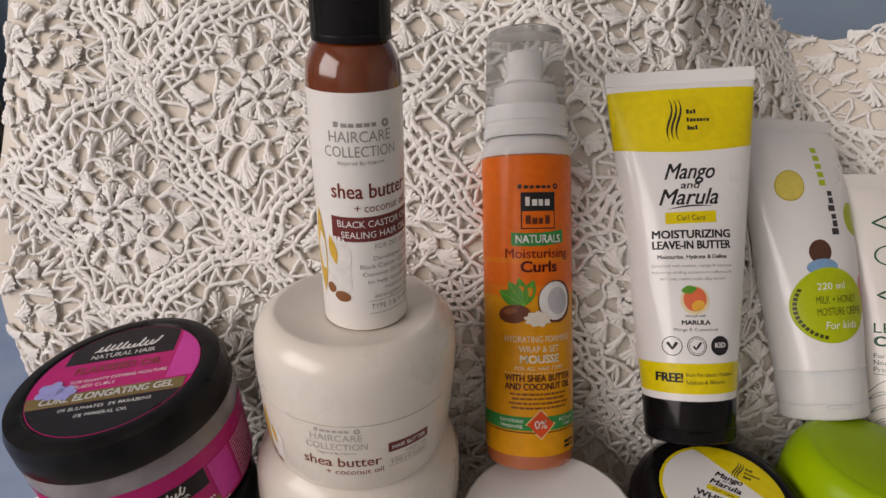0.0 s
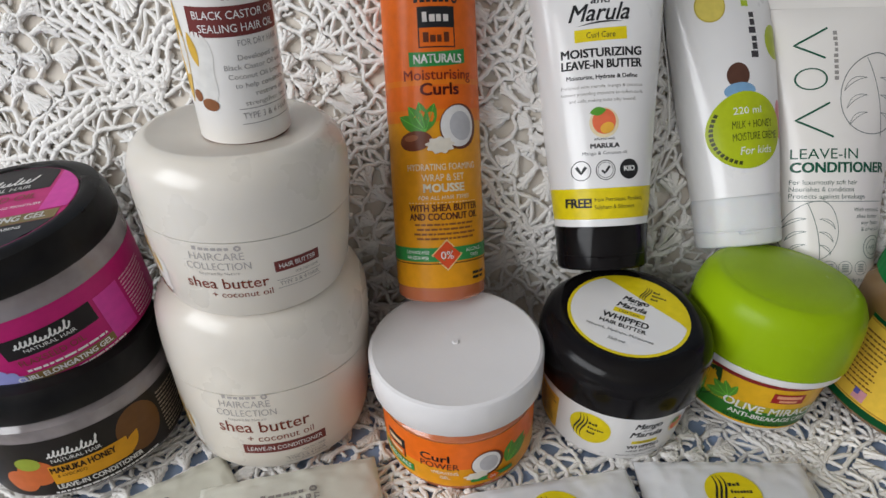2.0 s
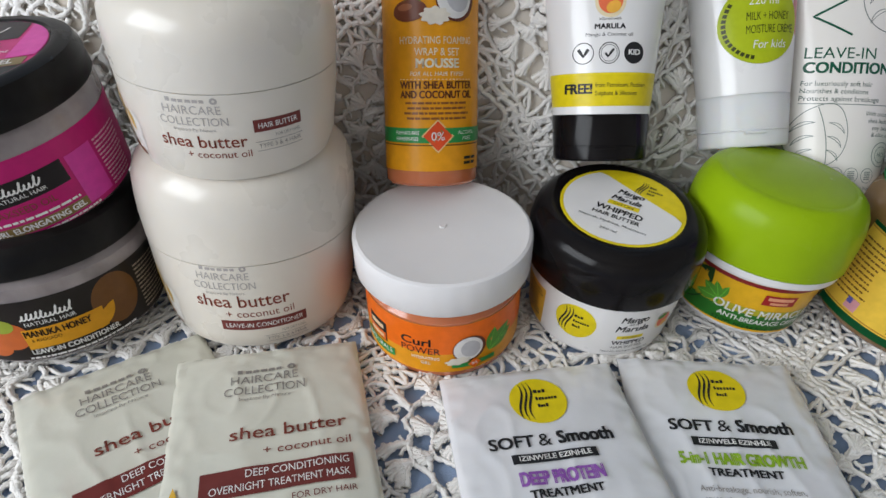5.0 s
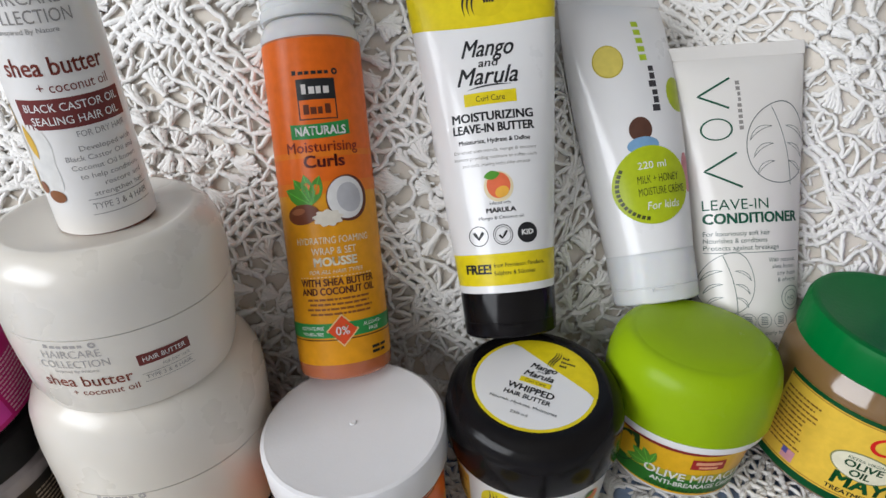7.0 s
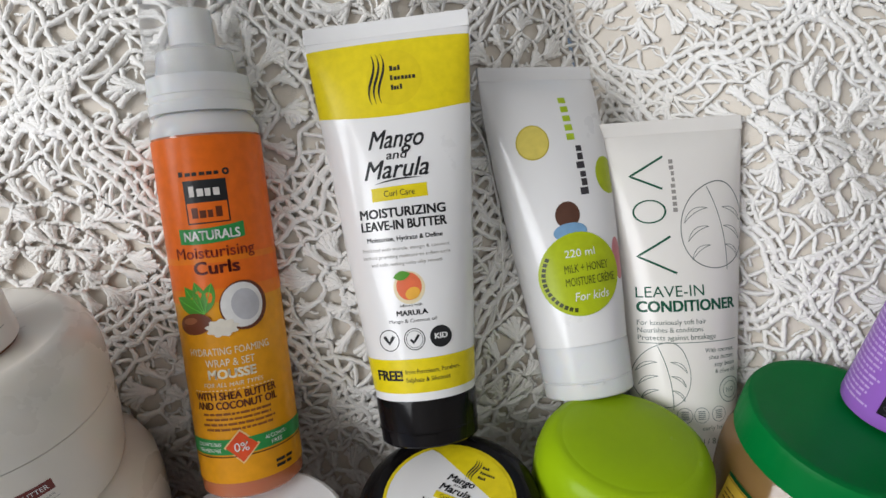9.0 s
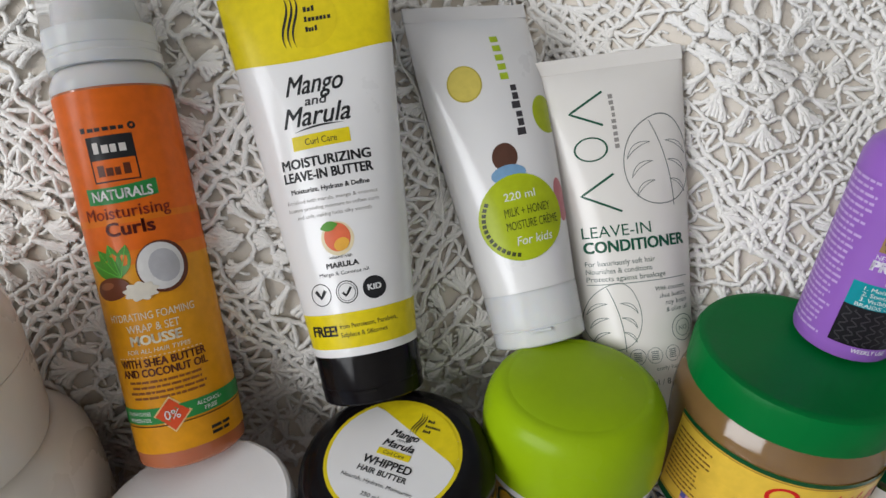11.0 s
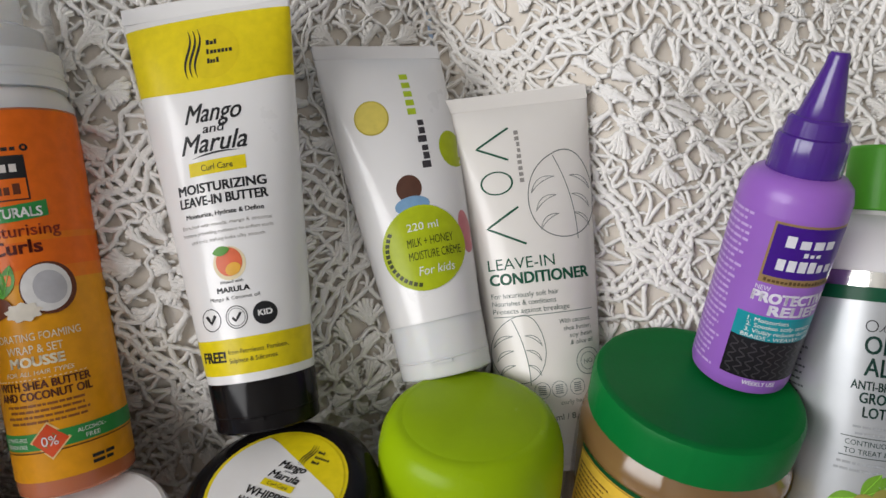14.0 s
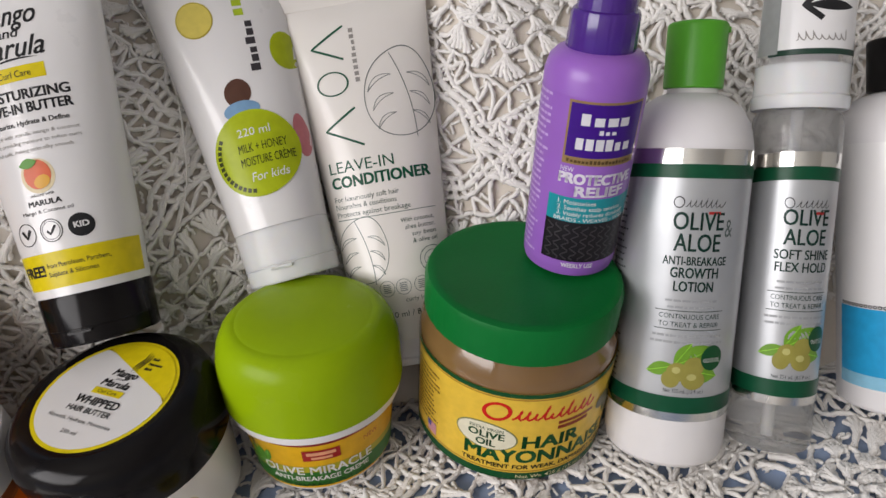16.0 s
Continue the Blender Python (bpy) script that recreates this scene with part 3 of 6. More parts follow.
AT = {
    "gel": sized(pose(0.0942, 0.2890, 0.0037, 2.7, -2.3, -0.7), 1.006, 0.977),
    "butter": sized(pose(0.1825, 0.3076, 0.0007, 5.8, -0.2, -4.4), 0.950, 1.06),
    "lime": sized(pose(0.2642, 0.3187, 0.0035, -0.8, 4.3, 0.5), 0.971, 1.088),
    "mayo": sized(pose(0.3638, 0.3231, -0.0052, 4.0, 7.1, 4.8), 1.012, 1.038),
    "lotion": sized(pose(0.4372, 0.2865, -0.0085, -19.1, 7.0, -8.0), 0.908, 1.012),
    "spray": sized(pose(0.4890, 0.2769, -0.0087, -23.4, 1.8, -21.4), 0.962, 1.021),
    "cowash": sized(pose(0.5680, 0.2849, -0.0088, -21.7, 3.5, 0.0), 0.98, 0.994),
    "mousse": sized(pose(0.0841, 0.3276, 0.0682, -21.1, -3.3, -0.2), 0.971, 0.989),
    "tube": sized(pose(0.1741, 0.3356, 0.0816, -24.7, -4.9, -2.6), 0.952, 0.984),
    "kids": sized(pose(0.2627, 0.3639, 0.0790, -28.5, -8.3, -1.8), 0.958, 0.957),
    "vida": sized(pose(0.3178, 0.3466, 0.0267, -26.1, -2.4, -3.7), 0.965, 1.001),
    "relief": sized(pose(0.4001, 0.3257, 0.0898, 1.1, 7.8, -12.0), 0.963, 0.984),
    "shea_low": sized(pose(-0.0093, 0.3035, 0.001, -3.0, -0.1, 4.0), 1.027, 1.05),
    "shea_top": sized(pose(-0.0077, 0.3019, 0.1005, 0.2, 0.7, -0.2), 0.958, 0.914),
    "oil": sized(pose(-0.0009, 0.2979, 0.1743, 2.9, 0.3, -7.7), 0.942, 1.0),
    "manuka": sized(pose(-0.1099, 0.2825, 0.0021, -3.0, -4.0, -0.9), 0.993, 1.05),
    "flax": sized(pose(-0.1147, 0.2941, 0.0690, 5.8, -6.7, -0.3), 1.0, 0.946),
}


def gel_jar():
    o = thing("hair_gel_jar", AT["gel"], "orange hair gel jar with a flat white screw lid", "jar", "jars on the bed")
    body = part("body", lathe([(0, -0.006), (0.036, -0.006), (0.0395, -0.0035), (0.0407, 0.001), (0.0407, 0.036), (0.0385, 0.038), (0.0385, 0.046), (0, 0.046)], 96), GEL_AMBER, o)
    lid = part("lid", lathe([(0, 0.0445), (0.0443, 0.0445), (0.0447, 0.0451), (0.0447, 0.0618), (0.0440, 0.0633), (0.0425, 0.0640), (0.0415, 0.0638), (0, 0.0638)], 120, ribs(150, 0.002)), WHITE_PLASTIC, o, "flat white ribbed plastic lid")
    part("dimple", lathe([(0, 0.0637), (0.0018, 0.0639), (0.0014, 0.0645), (0, 0.0643)], 16), WHITE_PLASTIC, lid)
    wrap = on_drum(0.0407)
    s = lambda u, h, off: wrap(u + 0.002, h - 0.0035, off)
    label = stick(o, "label", rect(-75, 75, 4.5, 38, 90), s, INK_AMBER, 1, "orange and yellow wrap label")
    stick(label, "orange_field", rect(-75, 75, 18, 38, 90), s, INK_ORANGE, 2)
    stick(label, "brand_panel", rect(-45, -31, 15.5, 28.5), s, INK_BLACK, 3)
    stick(label, "brand_panel", rect(-44.3, -31.7, 16.1, 21.6), s, (0.70, 0.14, 0.02), 4)
    stick(label, "brand_bar", joined(rect(-43, -33, 23.5, 26.5), rect(-43, -33, 17.5, 20)), s, (0.7, 0.5, 0.3), 5)
    stick(label, "banner", rect(-49, -26, 9.0, 14.5, arch=-0.8, slope=-1.5), s, INK_GREEN, 4)
    stick(label, "lettering", words("NATURALS", -37.5, 10.0, 3.4, 20), s, INK_WHITE, 5)
    stick(label, "lettering", words("Curl", -14, 23.2, 5.2, 15, bold=0.35), s, INK_BLACK, 3)
    stick(label, "lettering", words("POWER", -11.5, 17.6, 4.6, 20), s, INK_BLACK, 3)
    stick(label, "lettering", joined(words("HYDRATING", -9, 13.6, 2.2, 14), words("GEL", -9, 10.2, 2.2, 5)), s, INK_WHITE, 3)
    leafy(label, s, [(37, 27), (34, 21), (27, 29), (39, 22)], (24, 14), 3)
    coconut(label, s, 13, 20.5, 0.78, 5)
    stick(label, "shea_lump", disc(7, 13, 6, 2.6, 8, shape=lambda a: 1 + 0.12 * math.sin(7 * a)), s, (0.75, 0.70, 0.60), 8)
    stick(label, "banner", rect(4, 27, 8.2, 11.2), s, INK_GREEN, 8)
    stick(label, "diamond", turned(rect(13, 18, 7.2, 12.2), 15.5, 9.7, 45), s, INK_ORANGE, 9)
    stick(label, "lettering", words("0%", 15.5, 8.8, 2.0), s, INK_WHITE, 10)
    return o


def butter_jar():
    o = thing("hair_butter_jar", AT["butter"], "white hair butter jar with a glossy black lid", "jar", "jars on the bed")
    part("body", lathe(rounded(0.0405, 0, 0.046, 0.004, 0.002, 0.0450), 96), WHITE_LABEL, o)
    part("lid", lathe([(0, 0.041), (0.0462, 0.041), (0.0473, 0.0418), (0.0477, 0.043), (0.0476, 0.058), (0.0458, 0.0645), (0.0415, 0.0685), (0.0360, 0.0700), (0.0342, 0.0697), (0, 0.0697)], 120), BLACK_PLASTIC, o, "glossy black plastic lid")
    s = on_drum(lambda h: 0.0405 + 0.0045 * h / 0.046)
    label = stick(o, "label", rect(-60, 60, 4.5, 40, 80), s, WHITE_LABEL, 1)
    stick(label, "side_band", rect(-62, -40, 5, 32), s, (0.75, 0.45, 0.05), 2)
    stick(label, "small_print", fine_print(-58, -42, 28, 8, 2.6, 1.0, 3), s, INK_BLACK, 3)
    hair_emblem(label, s, -19, 24, 0.9, 2)
    stick(label, "lettering", joined(words("Mango", 12, 30.0, 4.4, 15, bold=0.3, slant=0.25), words("and", 12, 27.8, 1.8, 5, slant=0.25), words("Marula", 12, 23.0, 4.4, 18, bold=0.3, slant=0.25)), s, INK_BLACK, 2)
    stick(label, "banner", rect(5, 20, 17.0, 19.6), s, INK_YELLOW, 2)
    stick(label, "lettering", words("Curl Care", 12.5, 17.6, 1.5, 9), s, INK_BLACK, 3)
    stick(label, "lettering", joined(words("WHIPPED", 12.5, 12.6, 3.0, 19, bold=0.2), words("HAIR BUTTER", 12.5, 9.4, 2.0, 18), words("Nourish, Hydrate, Moisturise", 12.5, 6.3, 1.4, 28)), s, INK_BLACK, 2)
    peach(label, s, 32, 25, 4.6, 2)
    t = on_top(0.0697)
    top = stick(o, "lid_label", disc(0, 0, 33), t, INK_YELLOW, 1, "round white and yellow lid label")
    stick(top, "white_field", disc(0, 0, 31.2), t, WHITE_LABEL, 2)
    chord = disc(0, 0, 31.2, n=60)
    v = []
    for x, y in chord[0]:
        k = x * 0.72 + y * 0.69
        v.append((x, y) if k > 15 else (x + (15 - k) * 0.72, y + (15 - k) * 0.69))
    v = [(x, y) if math.hypot(x, y) <= 31.3 else (x * 31.2 / math.hypot(x, y), y * 31.2 / math.hypot(x, y)) for x, y in v]
    stick(top, "yellow_field", (v, chord[1]), t, INK_YELLOW, 3)
    turn = -24
    q = lambda sh: turned(sh, 0, 0, turn)
    stick(top, "emblem_strand", q(swoosh(4, 20, 0.62)), t, INK_BLACK, 5)
    stick(top, "brand_bar", q(joined(*[blocks(8, 8 + (4, 8, 4)[i], 22.4 - 3.1 * i, 1.6, (3, 7, 4)[i], i) for i in range(3)])), t, INK_BLACK, 5)
    stick(top, "lettering", q(joined(words("Mango", 1, 9.6, 4.0, 14, bold=0.25, slant=0.25), words("and", 1, 7.6, 1.6, 5, slant=0.25), words("Marula", 0.5, 3.2, 4.0, 16, bold=0.25, slant=0.25))), t, INK_BLACK, 4)
    stick(top, "banner", q(rect(-8, 9, -1.8, 1.8)), t, INK_YELLOW, 4)
    stick(top, "lettering", q(words("Curl Care", 0.5, -1.0, 2.0, 11)), t, INK_BLACK, 5)
    stick(top, "lettering", q(joined(words("WHIPPED", 0, -8.2, 4.3, 25, bold=0.25), words("HAIR BUTTER", 0, -12.8, 3.0, 25, bold=0.12))), t, INK_BLACK, 4)
    stick(top, "lettering", q(joined(words("Nourish, Hydrate, Moisturise", 0, -17.8, 1.9, 36), words("250 ml", 0, -24, 1.9, 9))), t, INK_BLACK, 4)
    return o


def lime_jar():
    o = thing("hair_creme_jar", AT["lime"], "white hair creme jar with a domed lime green lid", "jar", "jars on the bed")
    rad = lambda h: 0.0355 + 0.0058 * h / 0.045
    part("body", lathe(rounded(0.0355, 0, 0.045, 0.004, 0.002, 0.0413), 96), WHITE_PLASTIC, o)
    part("rim", lathe(rounded(0.0440, 0.0365, 0.041, 0.001, 0.001), 96), WHITE_PLASTIC, o, "white rim under the lid")
    part("lid", lathe([(0, 0.041), (0.0445, 0.041), (0.0453, 0.042), (0.0453, 0.055), (0.0448, 0.0615), (0.0432, 0.0675), (0.0405, 0.0722), (0.0372, 0.0748), (0.0345, 0.0757), (0.0334, 0.0756), (0.0326, 0.0758), (0.0310, 0.0763), (0.020, 0.0771), (0.010, 0.0775), (0, 0.0776)], 120), LIME_PLASTIC, o, "domed lime green lid")
    s = on_drum(rad)
    label = stick(o, "label", rect(-60, 60, 4, 34.5, 90), s, (0.74, 0.42, 0.012), 1, "yellow and green wrap label")
    stick(label, "red_edge", rect(-60, 60, 32.3, 34.5, 90), s, (0.22, 0.015, 0.02), 2)
    stick(label, "green_field", rect(-60, 60, 4, 13.5, 90, arch=1.5), s, (0.03, 0.16, 0.02), 2)
    stick(label, "light_field", rect(-40, 52, 13.5, 17.5, 70, arch=1.5), s, (0.42, 0.38, 0.02), 2)
    stick(label, "dark_shade", leaf((-52, 6), (-36, 33), 0.3), s, (0.015, 0.06, 0.012), 3)
    leafy(label, s, [(-38, 24), (-32, 27), (-40, 17), (-25, 27), (-28, 14)], (-27, 18), 3)
    stick(label, "brand_panel", rect(-7, 11, 23, 29.5), s, (0.35, 0.02, 0.02), 4)
    stick(label, "brand_bar", joined(rect(-5, 9, 26.4, 28.4), rect(-3, 7, 23.9, 25.4)), s, (0.75, 0.35, 0.2), 5)
    stick(label, "lettering", words("OLIVE MIRACLE", -1, 13.8, 5.0, 56, bold=0.3), s, INK_WHITE, 4)
    stick(label, "lettering", words("ANTI-BREAKAGE CREME", 0, 9.4, 2.9, 49, bold=0.2), s, INK_WHITE, 4)
    stick(label, "lettering", words("STOPS BREAKAGE, SPLIT ENDS", 0, 5.6, 2.4, 52), s, (0.004, 0.03, 0.006), 4)
    stick(label, "lettering", words("NEW", 28, 26, 2.6, 9), s, (0.45, 0.10, 0.02), 4)
    return o


def mayo_jar():
    o = thing("hair_mayonnaise_jar", AT["mayo"], "yellow hair mayonnaise jar with a dark green lid", "jar", "jars on the bed")
    part("body", lathe([(0, 0), (0.042, 0), (0.0460, 0.003), (0.0490, 0.008), (0.0490, 0.060), (0.0478, 0.067), (0.0430, 0.073), (0.0410, 0.080), (0, 0.080)], 96), MAYO, o, "tan cream seen through clear plastic")
    part("lid", lathe([(0, 0.0745), (0.0455, 0.0745), (0.0465, 0.0755), (0.0465, 0.0905), (0.0452, 0.0932), (0.0425, 0.0940), (0.0410, 0.0936), (0, 0.0936)], 180, ribs(90, 0.004)), GREEN_PLASTIC, o, "dark green ribbed lid")
    s = on_drum(0.0490)
    label = stick(o, "label", rect(-78, 78, 7, 62, 110), s, (0.76, 0.50, 0.055), 1, "yellow wrap label with green edges")
    stick(label, "green_edge", joined(rect(-78, 78, 59.5, 62, 110), rect(-78, 78, 7, 11.5, 110)), s, (0.005, 0.07, 0.02), 2)
    stick(label, "gold_line", joined(rect(-78, 78, 58.2, 59, 110, 1), rect(-78, 78, 12.2, 13, 110, 1)), s, (0.45, 0.24, 0.03), 2)
    stick(label, "brand_script", joined(disc(-24, 50, 7, 5.5, 20, 0.72), script_mark(-17, 24, 46.5, 9, 9, 0.4, 0.42, 0.13)), s, (0.60, 0.015, 0.012), 2)
    stick(label, "brand_bar", joined(rect(5, 25, 42, 43.8, ny=1), rect(5, 22, 38.8, 41, ny=1)), s, (0.25, 0.03, 0.01), 2)
    stick(label, "oval", disc(-28, 33.5, 15, 8.5, -4), s, (0.25, 0.25, 0.10), 2)
    stick(label, "oval", disc(-28, 33.5, 14.2, 7.8, -4), s, (0.76, 0.72, 0.55), 3)
    stick(label, "lettering", joined(words("EXTRA VIRGIN", -28, 37.2, 1.8, 16), words("OLIVE", -28, 32.4, 4.0, 17, bold=0.35), words("OIL", -28, 27.4, 4.0, 9, bold=0.35)), s, (0.008, 0.06, 0.02), 4)
    stick(label, "lettering", joined(words("HAIR", 3, 28.2, 7.6, 28, bold=0.9), words("MAYONNAISE", 0, 18.6, 8.0, 76, bold=0.9)), s, (0.004, 0.075, 0.018), 2)
    stick(label, "lettering", words("TREATMENT FOR WEAK, DAMAGED HAIR", 0, 14.3, 2.7, 78, bold=0.2), s, (0.03, 0.03, 0.015), 3)
    stick(label, "lettering", words("Net Wt. 426 g (15 oz.)", 6, 8.1, 2.3, 36), s, (0.7, 0.6, 0.35), 3)
    stick(label, "small_print", fine_print(-76, -54, 52, 12, 2.9, 1.0, 8), s, (0.20, 0.10, 0.02), 2)
    stick(label, "small_flag", rect(-63, -56, 14, 21), s, (0.62, 0.30, 0.34), 3)
    stick(label, "small_flag_field", rect(-63, -60, 17.5, 21), s, (0.10, 0.10, 0.35), 4)
    leafy(label, s, [(46, 50), (50, 44), (42, 52), (52, 36)], (38, 30), 2, color=(0.05, 0.10, 0.015))
    stick(label, "olive_print", joined(disc(34, 42, 6, 4.5), disc(42, 36, 5, 4)), s, (0.12, 0.11, 0.06), 4)
    return o


def silver_wrap(o, s, h0, h1, cx, span, w, lines):
    label = stick(o, "label", rect(cx - span, cx + span, h0, h1, 70), s, SILVER, 1, "silver foil label with green bands")
    stick(label, "foil_edge", joined(rect(cx - span, cx + span, h0, h0 + 4, 70, 1), rect(cx - span, cx + span, h1 - 8, h1, 70, 1, arch=2.5)), s, SILVER_EDGE, 2)
    stick(label, "green_band", joined(rect(cx - span, cx + span, h0 + 4, h0 + 12, 70, 1), rect(cx - span, cx + span, h1 - 13, h1 - 7, 70, 1, arch=3.0)), s, (0.004, 0.07, 0.03), 3)
    stick(label, "brand_script", joined(disc(cx - 10 * w, h1 - 20.5, 2.6 * w, 2.6, 20, 0.8), script_mark(cx - 7 * w, cx + 11 * w, h1 - 22.5, 4, 5, 0.4, 0.6, 0.09)), s, (0.06, 0.06, 0.06), 2)
    stick(label, "brand_bar", rect(cx + 4 * w, cx + 10 * w, h1 - 25.5, h1 - 24.3, ny=1), s, (0.45, 0.03, 0.03), 2)
    for text, y, h, width, b in lines:
        stick(label, "lettering", words(text, cx, y, h, width * w, bold=b), s, (0.006, 0.035, 0.025), 2)
    stick(label, "small_print", fine_print(cx - 15 * w, cx + 15 * w, 82, 2, 3, 1.0, 5, "c"), s, (0.34, 0.35, 0.36), 2)
    stick(label, "rule", joined(rect(cx - 17 * w, cx + 17 * w, 77.6, 78, ny=1), rect(cx - 17 * w, cx + 17 * w, 68.9, 69.3, ny=1)), s, (0.08, 0.1, 0.09), 2)
    stick(label, "lettering", joined(words("CONTINUOUS CARE", cx, 74.2, 2.3, 30 * w), words("TO TREAT & REPAIR", cx, 70.4, 2.3, 30 * w)), s, (0.02, 0.05, 0.04), 2)
    stick(label, "small_print", fine_print(cx - 19 * w, cx + 19 * w, 65.5, 2, 3, 1.1, 7, "c"), s, (0.36, 0.37, 0.38), 2)
    leafy(label, s, [(cx - 19 * w, 48), (cx + 13 * w, 61), (cx + 2 * w, 63), (cx + 17 * w, 47)], (cx - 6 * w, 52), 2, 0.24, (0.16, 0.34, 0.03))
    stick(label, "olive_print", joined(disc(cx - 4 * w, 49, 5.2 * w, 4.6), disc(cx + 4 * w, 52, 5.2 * w, 4.6), disc(cx + 4 * w, 45.5, 6 * w, 4.6), disc(cx - 7 * w, 45.5, 4.4 * w, 4.2)), s, (0.30, 0.27, 0.06), 4)
    stick(label, "olive_print", joined(disc(cx - 4.6 * w, 50, 2 * w, 1.6), disc(cx + 3 * w, 47, 2.4 * w, 1.6)), s, (0.48, 0.45, 0.16), 5)
    stick(label, "seal", disc(cx + 13 * w, 56, 6 * w, 6), s, (0.006, 0.07, 0.02), 5)
    stick(label, "lettering", words("OLIVE OIL", cx + 13 * w, 54, 2.0, 9.5 * w), s, INK_WHITE, 6)
    return label


def lotion():
    o = thing("lotion_bottle", AT["lotion"], "white lotion bottle with a silver label and green flip cap", "bottle", "bottles on the bed")
    part("body", lathe([(0, 0), (0.028, 0), (0.0308, 0.0025), (0.0320, 0.01), (0.0320, 0.143), (0.0313, 0.151), (0.0290, 0.160), (0.024, 0.1675), (0.017, 0.172), (0.0125, 0.1735), (0.012, 0.177), (0, 0.177)], 96), WHITE_PLASTIC, o)
    cap = part("cap", lathe(rounded(0.0145, 0.1755, 0.2045, 0.001, 0.002), 64), CAP_GREEN, o, "bright green flip cap")
    part("thumb_notch", box(0.009, 0.0147, -0.006, 0.006, 0.199, 0.2035, 0.001), CAP_GREEN, cap)
    s = on_drum(0.0320)
    label = silver_wrap(o, s, 25, 147, -3.5, 58, 1.0, [("OLIVE", 114.5, 7.8, 24, 0.3), ("ALOE", 105, 7.8, 22, 0.3), ("ANTI-BREAKAGE", 98.8, 3.8, 31, 0.2), ("GROWTH", 93, 4.6, 23, 0.3), ("LOTION", 86.8, 4.6, 19, 0.3)])
    stick(label, "lettering", words("&", 12, 111.5, 8, 4.5), s, (0.10, 0.13, 0.12), 2)
    stick(label, "lettering", words("Net 355 mL (12 fl oz.)", -3.5, 39, 1.9, 20), s, (0.05, 0.06, 0.06), 2)
    stick(label, "small_print", fine_print(-56, -40, 126, 30, 3.0, 1.0, 9), s, (0.10, 0.11, 0.11), 2)
    return o


def spray():
    o = thing("foam_bottle", AT["spray"], "clear foam bottle with a silver label and clear overcap", "bottle", "bottles on the bed")
    part("body", lathe([(0, 0), (0.0195, 0), (0.0205, 0.002), (0.0205, 0.152), (0.0198, 0.157), (0.0175, 0.160), (0, 0.160)], 64), CLEAR_LIQUID, o, "clear plastic bottle with clear liquid")
    part("dip_tube", lathe(rounded(0.0022, 0.004, 0.158, 0.0005, 0.0005), 16), FROST, o)
    part("collar", lathe([(0, 0.1605), (0.0212, 0.1605), (0.0216, 0.162), (0.0216, 0.166), (0.0208, 0.167), (0.0208, 0.180), (0, 0.180)], 64), FROST, o, "frosted plastic collar")
    cap = part("overcap", lathe([(0.0200, 0.180), (0.0210, 0.180), (0.0196, 0.219), (0.0186, 0.222), (0, 0.222), (0, 0.221), (0.0176, 0.221), (0.0186, 0.2185)], 64), CLEAR, o, "clear plastic overcap")
    part("pump", lathe([(0, 0.180), (0.013, 0.180), (0.012, 0.195), (0.008, 0.197), (0.008, 0.212), (0, 0.213)], 40), WHITE_PLASTIC, o)
    s = on_drum(0.0205)
    label = silver_wrap(o, s, 24, 139, 3.5, 32, 0.86, [("OLIVE", 108.5, 7.2, 25, 0.3), ("ALOE", 99.6, 7.2, 23, 0.3), ("SOFT SHINE", 93, 4.4, 31, 0.2), ("FLEX HOLD", 87.2, 4.4, 29, 0.2)])
    stick(label, "lettering", words("Net 251 mL (8.5 fl oz.)", 3.5, 37, 1.8, 19), s, (0.05, 0.06, 0.06), 2)
    c = on_drum(lambda h: 0.0211 - 0.0014 * (h - 0.18) / 0.039)
    sticker = stick(cap, "sticker", rect(-22, 22, 183, 217, 40), c, WHITE_LABEL, 1, "white turn-arrow sticker on the overcap")
    stick(sticker, "sticker_edge", joined(rect(-22, 22, 183, 185.5, 40, 1), rect(-22, 22, 215.5, 217, 40, 1)), c, (0.02, 0.05, 0.035), 2)
    stick(sticker, "grey_side", rect(-30, -17, 184, 216), c, (0.30, 0.31, 0.30), 3)
    stick(sticker, "brand_script", script_mark(-9, 14, 189, 5, 12, -0.3, 0.6, 0.1), c, INK_GREY, 2)
    stick(sticker, "arrow", joined(leaf((16, 203), (-6, 204), 0.10), ribbon([(0, 210), (-7, 204), (1, 198)], 2.4)), c, INK_BLACK, 2)
    return o


